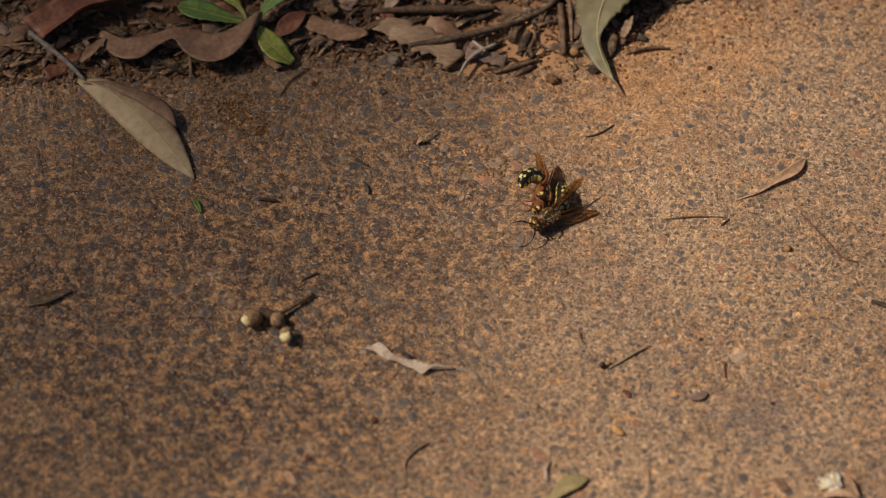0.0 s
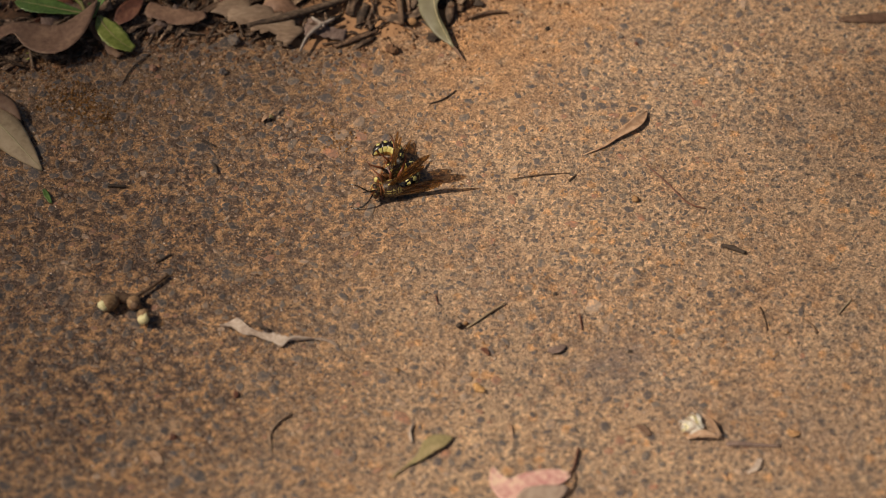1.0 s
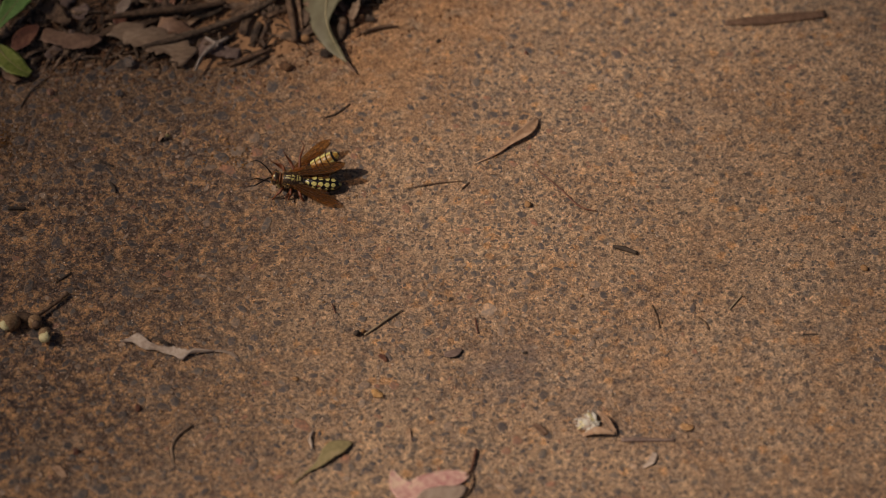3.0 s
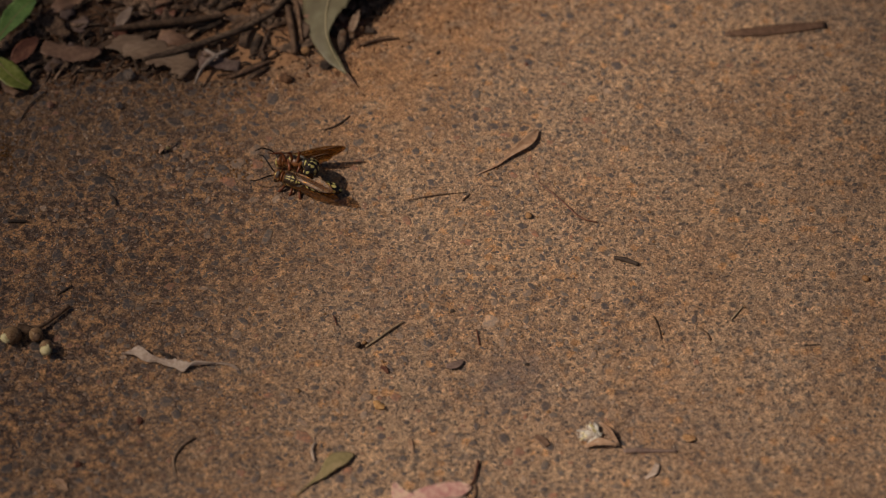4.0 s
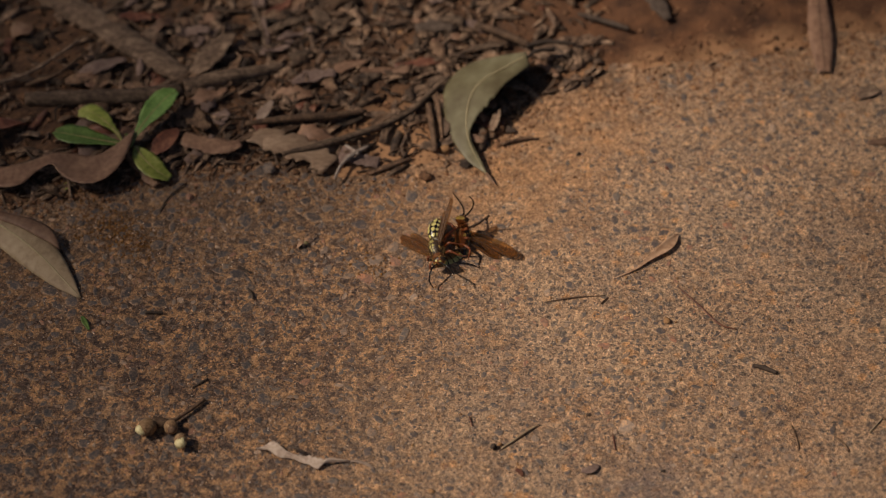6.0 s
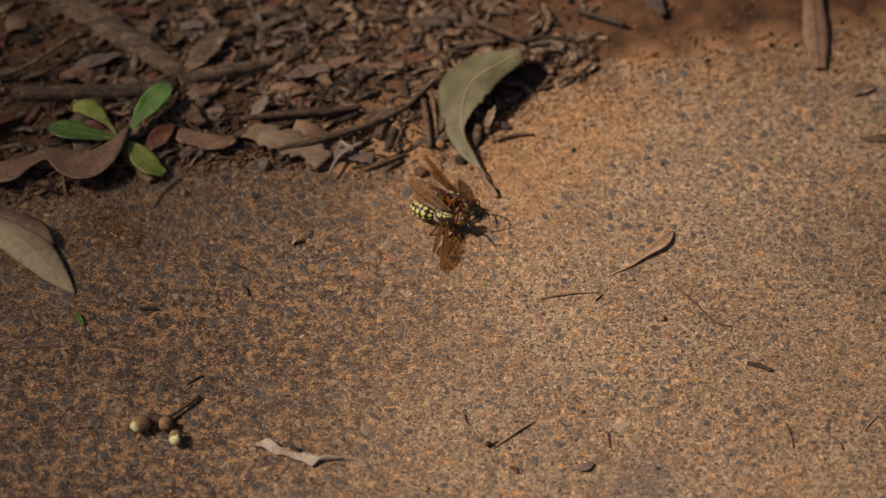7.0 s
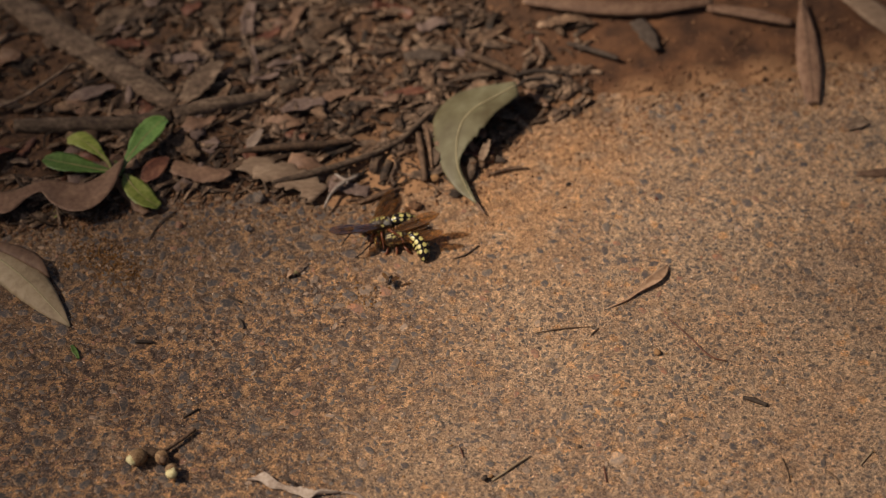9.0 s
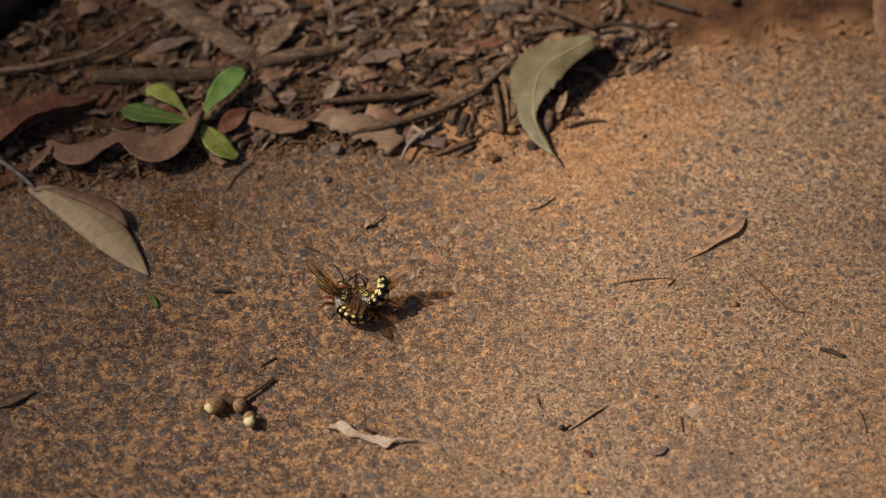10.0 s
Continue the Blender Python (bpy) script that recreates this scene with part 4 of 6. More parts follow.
def seedling():
    base = (-135.3, 90.9)
    top = group_of("seedling", *base, 2.5, "small seedling with four bright green leaves", "plant")
    o = (*base, 2.5)
    v, f = tube([(*base, 0.0), (base[0] + 0.3, base[1] + 0.2, 2.5), (base[0], base[1], 4.5)], [0.6, 0.6, 0.5], n=8, sides=6)
    mesh_object("stem", v, f, M_GREEN, parent=top, origin=o)
    for pts, hs, ws, cam_, m in (
            ([(-135.4, 86.6), (-141.9, 87.3), (-148.5, 88.5), (-153.8, 89.9), (-157.0, 91.2)], [4.5, 5.2, 5.5, 5.3, 4.8], [0.4, 2.0, 3.7, 3.3, 1.0], 0.15, M_GREEN),
            ([(-135.8, 87.5), (-138.9, 91.2), (-143.1, 95.3), (-146.8, 98.0), (-150.5, 97.9)], [4.5, 6.0, 6.5, 6.4, 5.6], [0.35, 0.8, 2.6, 3.0, 1.2], 0.1, M_SPRING),
            ([(-133.8, 85.2), (-131.2, 90.5), (-127.0, 96.8), (-123.3, 101.7), (-120.7, 103.8)], [4.5, 7, 9, 10, 10], [0.5, 1.2, 3.6, 3.4, 0.9], 0.25, M_PALEGREEN),
            ([(-132.1, 86.3), (-129.6, 81.7), (-125.3, 77.1), (-120.9, 75.0)], [4.2, 4.4, 3.6, 2.2], [0.6, 3.0, 3.5, 1.3], 0.12, M_SPRING)):
        line = xyz(pts, hs)
        v, f = strip(line, ws, thick=0.3, camber=cam_, n=26, across=8, ripple=0.1, jag=0.06, seed=41)
        blade = mesh_object("leaf", v, f, m, parent=top, origin=o)
        v, f = tube([(x, y, z + 0.12) for x, y, z in line], [0.28, 0.18, 0.06], n=14, sides=5)
        mesh_object("midrib", v, f, M_OLIVELEAF, parent=blade, origin=(0, 0, 0)).data.transform(Matrix.Translation([-q * MM for q in o]))


seedling()


# ---- small things lying on the path ----
def gumnuts():
    c = (-112.2, -17.8)
    top = group_of("gumnut_cluster", *c, 0, "three dry gumnuts on one short stalk", "gumnut")

    def nut(pos, way, r, length, capmat):
        d = Vector(way).normalized()
        turn = Vector((1, 0, 0)).rotation_difference(d)
        prof = [(-0.5, 0.25), (-0.42, 0.62), (-0.2, 0.92), (0.05, 1.0), (0.3, 0.96), (0.45, 0.8), (0.5, 0.6)]
        v, f = [], []
        for x, q in prof:
            for k in range(14):
                w = 2 * math.pi * k / 14
                p = turn @ Vector((x * length, q * r * math.cos(w) * (1 + 0.05 * math.sin(4 * w)), q * r * math.sin(w)))
                v.append(tuple(Vector(pos) + p))
        for i in range(len(prof) - 1):
            for k in range(14):
                a, b = i * 14 + k, i * 14 + (k + 1) % 14
                f.append((a, b, b + 14, a + 14))
        f += [tuple(range(14))[::-1], tuple(range((len(prof) - 1) * 14, len(prof) * 14))]
        body = mesh_object("nut", v, f, M_NUT, parent=top, origin=(*c, 0))
        tip = Vector(pos) + d * (length * 0.5)
        big = 0.85 if r < 1.95 else 0.66
        v, f = lumps(*tip, r * big, r * big, r * big * 0.9, int(r * 100), 0.24, 6, 9)
        mesh_object("cap", v, f, capmat, parent=body, label="cream-coloured cap", origin=(*c, 0))

    p1, p2, p3 = [(-118.5, -19.8), (-112.2, -19.5), (-109.1, -23.8)]
    nut((*p1, 2.6), (-1, -0.7, 0.1), 2.4, 4.6, M_CREAM)
    nut((*p2, 2.4), (0.3, -1, 0.5), 2.0, 3.6, M_TWIG)
    nut((*p3, 2.2), (0.15, -1, 0.35), 1.9, 3.6, M_CREAM)
    v, f = tube([(*q, z) for q, z in zip([(-114.0, -18.6), (-112.2, -17.3), (-110.1, -15.2), (-106.9, -11.9), (-103.9, -8.5)], (2.2, 2.0, 1.6, 1.3, 1.4))], [0.8, 0.8, 0.6, 0.55, 0.7], n=16, wobble=0.08)
    mesh_object("stalk", v, f, M_TWIG, parent=top, origin=(*c, 0))
    v, f = tube([(*q, 2.2) for q in [(-117.2, -17.8), (-114.9, -17.9), (-112.3, -18.8)]], [1.7, 1.5, 1.3], n=10, sides=9, wobble=0.08)
    mesh_object("arm", v, f, M_TWIG, parent=top, origin=(*c, 0))


gumnuts()
def torn_leaf():
    upper = [(-88.4, -25.2, 0.6), (-85.8, -24.4, 1.2), (-83.2, -23.7, 2.4), (-80.2, -26.1, 2.0), (-77.3, -27.4, 1.6), (-74.2, -27.5, 1.8), (-69.5, -28.7, 2.2), (-65.4, -28.7, 1.4), (-61.8, -28.8, 0.6)]
    lower = [(-87.8, -25.6, 0.5), (-84.7, -26.0, 0.9), (-81.5, -28.3, 0.8), (-78.4, -28.5, 0.7), (-75.2, -30.0, 0.8), (-73.1, -30.8, 1.0), (-70.7, -32.0, 0.7), (-68.5, -30.2, 1.2), (-62.3, -29.2, 0.5)]
    middle = [tuple((p + q) / 2 + (0.35 if k == 2 else 0.0) for k, (p, q) in enumerate(zip(a, b))) for a, b in zip(upper, lower)]
    o = (-75.0, -28.0, 0.0)
    thing = group_of("dead_leaf", *o, "bleached pale grey torn leaf with a crumpled edge", "leaf")
    mesh_object("blade", *lofted(lower, middle, upper, 44, 8, 0.14, 51, 0.3, 0.25), M_PALELEAF, parent=thing, origin=o)
    v, f = strip([(-62.3, -28.9, 0.5), (-59.8, -28.8, 0.45), (-57.2, -29.7, 0.4), (-55.1, -31.2, 0.35)], [0.35, 0.45, 0.6, 0.3], thick=0.2, camber=0.1, n=14, across=5, jag=0.15, seed=58)
    mesh_object("stalk", v, f, M_MAUVE, parent=thing, label="flat grey leaf stalk", origin=o)
    v, f = strip([(-79.2, -25.2, 1.9), (-77.0, -26.0, 2.0), (-74.4, -27.2, 1.7)], [0.25, 0.5, 0.3], thick=0.2, camber=0.4, n=12, across=4, jag=0.2, seed=59)
    mesh_object("curled_edge", v, f, M_DARKBIT, parent=thing, label="dark curled leaf edge", origin=o)


torn_leaf()
leaf("dead_leaf", "curled tan leaf with a long twisted tip", [(11.4, 40.6), (17.2, 43.9), (21.3, 47.7), (25.7, 51.7), (28.1, 54.6), (29.9, 57.7)], [0.3, 0.5, 0.8, 1.0, 1.0, 0.8], [0.2, 0.35, 0.75, 1.6, 1.5, 0.25], M_CURL, rib=False, camber=0.35, twist=(-10, 20), n=28, seed=52)


def pink_leaf():
    top = leaf("dead_leaf", "pink dead leaf with a rolled rim and dark stalk", [(-12.5, -69.8), (-11.0, -74.2), (-7.7, -77.4), (-2.9, -75.9), (1.9, -73.6), (6.1, -72.2), (8.2, -71.8)], [0.7, 0.5, 0.5, 0.7, 0.8, 0.7, 0.6], [0.3, 2.4, 3.8, 4.4, 3.4, 2.0, 0.6], M_PINKLEAF, rib=False, camber=0.06, jag=0.05, ripple=0.08, thick=0.25, n=40, across=10, seed=53)
    o = tuple(q / MM for q in top.location)
    v, f = strip([(*q, z) for q, z in zip([(-6.1, -81.3), (-3.2, -80.0), (0.4, -79.0), (4.0, -77.9), (7.3, -75.6)], (0.9, 1.1, 1.1, 1.0, 0.9))], [0.8, 2.9, 3.2, 2.6, 0.6], thick=0.25, camber=0.06, n=22, across=8, jag=0.03)
    mesh_object("underside", v, f, M_MAUVE, parent=top, label="grey-brown leaf underside", origin=o)
    v, f = tube([(*q, z) for q, z in zip([(9.2, -70.5), (9.2, -74.6), (7.0, -78.6), (2.6, -81.8)], (0.6, 0.5, 0.5, 0.4))], [0.2, 0.25, 0.25, 0.15], n=14)
    mesh_object("rim", v, f, M_TWIG, parent=top, label="brown dry rim", origin=o)
    v, f = tube([(*q, z) for q, z in zip([(7.3, -72.0), (8.6, -70.2), (9.4, -67.2), (10.2, -63.1)], (0.7, 0.6, 0.6, 0.6))], [0.25, 0.3, 0.32, 0.4], n=12, wobble=0.1)
    mesh_object("stalk", v, f, M_REDLEAF, parent=top, label="dark red-brown leaf stalk", origin=o)


pink_leaf()
leaf("dead_leaf", "olive-brown leaf scrap with a thin tail on the path", [(-39.1, -74.2), (-35.4, -70.4), (-31.8, -67.4), (-28.9, -63.6), (-26.3, -62.1), (-23.3, -60.5)], [0.3, 0.4, 0.7, 1.0, 1.0, 0.6], [0.15, 0.25, 1.2, 2.4, 2.2, 0.3], M_OLIVELEAF, rib=False, camber=0.1, jag=0.05, seed=54)
stick("twig", "brown bent twig with a peeling end on the path", [(-66.9, -54.3), (-70.3, -57.4), (-72.1, -61.8), (-71.3, -67.0)], [0.4, 0.4, 0.4, 0.3], [0.42, 0.4, 0.3, 0.2], M_FLAKE, seed=55)


def seed_stalk():
    top = group_of("seed_stalk", *(-16.6, -19.6), 0, "thin red-brown stalk with a dry seed head", "twig")
    o = tuple(q / MM for q in top.location)
    v, f = tube([(*q, z) for q, z in zip([(-20.4, -23.2), (-17.1, -20.4), (-13.6, -17.2), (-10.0, -14.3)], (0.35, 0.4, 0.45, 0.35))], [0.3, 0.35, 0.35, 0.2], n=14)
    mesh_object("stalk", v, f, M_TANLEAF, parent=top, origin=o)
    for q, r, m in (((-22.6, -23.0), 1.1, M_DARKBIT), ((-20.8, -22.0), 0.8, M_PEBBLE)):
        v, f = lumps(*q, r * 0.8, r, r * 0.8, r * 0.8, 5, 0.2)
        mesh_object("seed", v, f, m, parent=top, origin=o)


seed_stalk()


def husk():
    c = (42.5, -54.8)
    top = group_of("flower_husk", *c, 0, "crumpled straw-coloured flower husk with a brown stalk", "flower husk")
    o = (*c, 0)
    rnd = random.Random(61)
    for k in range(60):
        a = rnd.uniform(1.1, 5.2)
        e = (c[0] - 1.0 + math.cos(a) * rnd.uniform(2.0, 4.8), c[1] + math.sin(a) * rnd.uniform(2, 4.6))
        q = (c[0] + (e[0] - c[0]) * 0.55 + rnd.uniform(-0.6, 0.6), c[1] + (e[1] - c[1]) * 0.55 + rnd.uniform(-0.6, 0.6))
        v, f = strip([(c[0] + rnd.uniform(-0.5, 1.5), c[1] + rnd.uniform(-1, 1), 0.8), (*q, rnd.uniform(0.6, 1.8)), (*e, rnd.uniform(0.3, 1.8))], [0.25, 0.5, 0.1], thick=0.1, camber=rnd.uniform(-0.5, 0.5), n=10, across=5, jag=0.4, twist=(rnd.uniform(-40, 40), rnd.uniform(-40, 40)), seed=k)
        mesh_object("petal", v, f, (M_FLUFF, M_PALELEAF, M_CREAM)[(0, 0, 1, 0, 2)[k % 5]], parent=top, origin=o)
    v, f = strip([(*q, z) for q, z in zip([(39.1, -58.8), (43.3, -57.9), (48.1, -58.6)], (0.8, 1.6, 1.0))], [0.4, 1.1, 0.3], thick=0.2, camber=0.4, n=12, jag=0.2)
    mesh_object("bract", v, f, M_CURL, parent=top, label="tan dry bract", origin=o)
    v, f = strip([(*q, z) for q, z in zip([(43.2, -51.6), (45.6, -54.2), (48.1, -58.2)], (2.2, 2.2, 1.0))], [0.3, 0.7, 0.4], thick=0.3, camber=0.4, n=12)
    mesh_object("bract", v, f, M_CURL, parent=top, label="brown dry bract", origin=o)
    v, f = strip([(49.6, -60.0, 0.7), (54.0, -59.9, 0.7), (59.0, -60.1, 0.6), (64.2, -60.2, 0.4)], [0.75, 0.7, 0.6, 0.3], thick=0.5, camber=-0.3, n=16, across=5, jag=0.12, seed=63)
    mesh_object("stalk", v, f, M_MAUVESTALK, parent=top, label="flat mauve-brown stalk", origin=o)


husk()


def dry_bract():
    """A twisted crumb of a dry flower: two small lobes, a seed and a bent tail."""
    o = (-79.6, 51.6, 0.0)
    top = group_of("dry_bract", *o, "tiny twisted yellow-brown crumb of a dry flower", "flower husk")
    for name, pts, ws, m in (("lobe", [(-81.4, 49.6, 0.4), (-80.3, 50.8, 1.4), (-79.2, 51.6, 1.2)], [0.3, 0.7, 0.3], M_CURL), ("lobe", [(-80.6, 51.8, 0.5), (-79.4, 51.0, 1.3), (-78.2, 51.2, 0.8)], [0.25, 0.6, 0.3], M_OLIVELEAF),
                             ("tail", [(-79.4, 51.6, 1.2), (-78.0, 53.2, 1.5), (-76.4, 55.4, 0.9)], [0.4, 0.35, 0.12], M_CURL)):
        v, f = strip(pts, ws, thick=0.25, camber=0.6, n=12, across=5, jag=0.2, twist=(-30, 40), seed=len(bpy.data.objects))
        mesh_object(name, v, f, m, parent=top, origin=o)
    v, f = lumps(-80.6, 50.2, 0.6, 0.7, 0.6, 0.6, 4, 0.2)
    mesh_object("seed", v, f, M_DARKBIT, parent=top, origin=o)


dry_bract()
for label, pts, hs, rs, m in (
        ("short dark stub of bark on the path", [(50.1, 8.6), (53.2, 7.6), (56.9, 5.8)], [0.5, 0.6, 0.5], [0.4, 0.75, 0.5], M_DARKBIT),
        ("hair-thin brown stem on the path", [(-8.6, 31.0), (-3.8, 32.0), (1.1, 33.0), (8.6, 33.8)], [0.2, 0.3, 0.3, 0.25], [0.1, 0.2, 0.22, 0.12], M_TWIG),
        ("hair-thin brown stem on the path", [(7.3, 30.6), (9.4, 33.1)], [0.4, 0.5], [0.25, 0.2], M_TWIG),
        ("hair-thin reddish stem on the path", [(29.4, 37.8), (35.6, 30.5), (41.0, 23.7), (46.2, 21.9)], [0.3, 0.5, 0.5, 0.3], [0.15, 0.25, 0.25, 0.12], M_REDLEAF),
        ("short dark twig on the path", [(60.2, -13.0), (61.2, -17.0), (61.9, -21.3)], [0.4, 0.4, 0.4], [0.22, 0.3, 0.2], M_TWIG),
        ("small bent dark twig on the path", [(72.2, -17.1), (74.2, -19.0), (75.5, -21.8)], [0.4, 0.6, 0.4], [0.25, 0.35, 0.4], M_TWIG),
        ("thin straw-brown stem on the path", [(81.9, -14.5), (85.5, -9.7)], [0.4, 0.4], [0.25, 0.25], M_TANLEAF),
        ("small dark twig by the gumnuts", [(-107.6, -3.6), (-105.7, -2.1), (-103.6, -0.5)], [0.4, 0.5, 0.6], [0.3, 0.35, 0.3], M_DARKBIT),
        ("short dark twig on the path", [(-123.6, 23.9), (-118.3, 23.7)], [0.5, 0.5], [0.5, 0.45], M_DARKBIT),
        ("short dark twig on the path", [(-98.2, 41.9), (-94.0, 39.6)], [0.5, 0.5], [0.4, 0.3], M_DARKBIT),
        ("thin dark stem near the soil edge", [(-123.1, 63.4), (-120.6, 69.5), (-116.6, 74.3)], [0.4, 0.6, 0.7], [0.2, 0.25, 0.25], M_DARKBIT),
        ("thin dark stem near the soil edge", [(-33.5, 58.6), (-29.5, 60.5), (-25.6, 64.3)], [0.3, 0.4, 0.35], [0.15, 0.22, 0.18], M_DARKBIT),
        ("thin twig beside the gum leaf", [(-22.6, 92.9), (-16.3, 95.4), (-11.2, 96.0)], [1.0, 0.9, 0.7], [0.5, 0.5, 0.3], M_TWIG),
        ("thin rusty stem on the path", [(10.5, -17.6), (11.2, -22.9)], [0.3, 0.3], [0.25, 0.2], M_REDLEAF),
        ("pale thin stem on the path", [(-34.0, -56.4), (-34.8, -59.2), (-34.1, -62.5)], [0.4, 0.6, 0.4], [0.35, 0.45, 0.3], M_PALELEAF),
        ("thin reddish stem on the path", [(-29.6, -11.9), (-28.6, -15.3)], [0.3, 0.3], [0.2, 0.2], M_REDLEAF),
        ("short dark twig on the path", [(-94.8, 33.7), (-93.7, 32.0), (-92.8, 29.7)], [0.4, 0.6, 0.5], [0.3, 0.55, 0.35], M_DARKBIT),
        ("thin dark stem on the path", [(101.5, -23.8), (106.1, -23.7)], [0.3, 0.3], [0.25, 0.2], M_DARKBIT)):
    stick("stem", label, pts, hs, rs, m, group="bits on the path", n=12, sides=6, wobble=0.15, seed=len(bpy.data.objects))
for label, pts, ws, m in (
        ("small white curled scrap on the path", [(58.6, -64.3), (57.3, -67.6), (55.0, -69.3)], [0.7, 0.9, 0.3], M_PALELEAF),
        ("tan seed husk on the path", [(-103.6, -67.9), (-101.8, -69.7), (-100.1, -71.9)], [0.7, 1.2, 0.4], M_CURL),
        ("brown flat scrap of bark on the path", [(25.7, -54.6), (27.6, -56.4), (29.2, -58.2)], [0.6, 1.1, 0.8], M_BROWNLEAF),
        ("pink-grey scrap with a dark side on the path", [(1.8, -30.3), (4.3, -30.3), (6.7, -28.3)], [0.6, 1.3, 0.4], M_MAUVESTALK),
        ("bright green leaf scrap on the path", [(-141.7, 22.0), (-140.6, 19.7), (-139.1, 16.9)], [0.4, 0.8, 0.4], M_GREEN),
        ("grey-brown torn leaf scrap on the path", [(-181.7, -21.2), (-176.5, -19.0), (-172.8, -16.4), (-170.0, -15.1)], [1.0, 1.7, 1.2, 0.3], M_BARK),
        ("yellow scrap of petal on the path", [(-40.1, -38.3), (-39.4, -38.7), (-38.7, -39.2)], [0.3, 0.6, 0.2], M_PEBBLE),
        ("rusty scrap of leaf on the path", [(66.1, -54.9), (67.5, -56.2), (69.4, -55.6)], [0.6, 1.2, 0.5], M_PEBBLE),
        ("yellow-green scrap of moss by the soil edge", [(-153.2, 71.1), (-151.7, 72.5), (-150.1, 73.3)], [0.5, 1.3, 0.4], M_SPRING),
        ("pink-brown flake of leaf on the path", [(-16.4, -30.2), (-15.2, -31.4), (-14.2, -32.8)], [0.4, 0.8, 0.3], M_REDLEAF),
        ("tan dry petal on the path", [(-8.2, -55.6), (-8.0, -57.8), (-7.4, -60.4)], [0.6, 0.6, 0.2], M_CURL)):
    leaf("scrap", label, pts, [0.3, 0.6, 0.35], ws, m, rib=False, group="bits on the path", n=14, across=6, thick=0.35, camber=0.3, jag=0.1, seed=len(bpy.data.objects))
for label, (x, y), r, m in (
        ("orange pebble on the path", (-16.8, -44.3), 1.7, M_GOLD), ("round ochre seed on the path", (26.2, 24.6), 1.3, M_PEBBLE), ("round ochre seed on the path", (-38.9, -38.5), 0.7, M_PEBBLE), ("round ochre seed on the path", (-79.0, -33.6), 0.6, M_PEBBLE), ("round ochre seed on the path", (121.0, 0.1), 1.3, M_PEBBLE),
        ("small red-brown pebble on the path", (-82.0, -48.5), 1.2, M_REDLEAF), ("small red-brown pebble on the path", (-97.8, -63.2), 1.2, M_REDLEAF),
        ("small red-brown pebble on the path", (27.1, 84.8), 0.8, M_REDLEAF), ("dark seed on the path", (3.8, -10.4), 0.75, M_DARKBIT),
        ("dark seed on the path", (24.2, -29.9), 0.7, M_DARKBIT), ("dark pebble on the path", (0.6, 90.0), 0.9, M_DARKBIT),
        ("dark pebble on the path", (22.6, 87.5), 0.9, M_CHIP_ONE), ("brown crumb on the path", (-82.2, 50.7), 0.8, M_CRUMB), ("dark pebble near the soil edge", (-114.7, 69.5), 1.4, M_CHIP_ONE),
        ("dark pebble near the soil edge", (-94.1, 68.6), 1.5, M_CHIP_ONE), ("grey pebble near the soil edge", (-91.8, 80.7), 2.6, M_CHIP_ONE),
        ("dark clod beside the gum leaf", (-31.2, 98.3), 2.2, M_DARKBIT), ("dark clod beside the gum leaf", (-28.0, 96.5), 2.0, M_CRUMB),
        ("dark clod beside the gum leaf", (-23.6, 99.0), 2.6, M_CRUMB), ("dark clod beside the gum leaf", (-20.3, 99.1), 1.7, M_DARKBIT),
        ("dark clod at the soil edge", (-32.8, 84.7), 2.0, M_DARKBIT), ("brown clod at the soil edge", (-44.8, 79.0), 2.2, M_CRUMB),
        ("ochre pebble at the soil edge", (-39.4, 90.2), 1.9, M_PEBBLE), ("ochre pebble in the litter", (-146.6, 130.5), 1.6, M_PEBBLE),
        ("ochre pebble in the litter", (-54.6, 138.3), 1.0, M_PEBBLE), ("red pebble on the bare soil", (-10.7, 151.6), 1.1, M_REDLEAF)):
    z = max(ground_height(x, y), soil_height(x, y))
    v, f = lumps(x, y, z + r * 0.4, r, r * 0.75, r * 0.55, int(abs(x * 7) + abs(y * 3)), 0.12 if m is M_PEBBLE else 0.3)
    tagged(mesh_object("pebble", v, f, m, smooth=m is M_PEBBLE, origin=(x, y, z)), label, "pebble", "pebbles and clods")


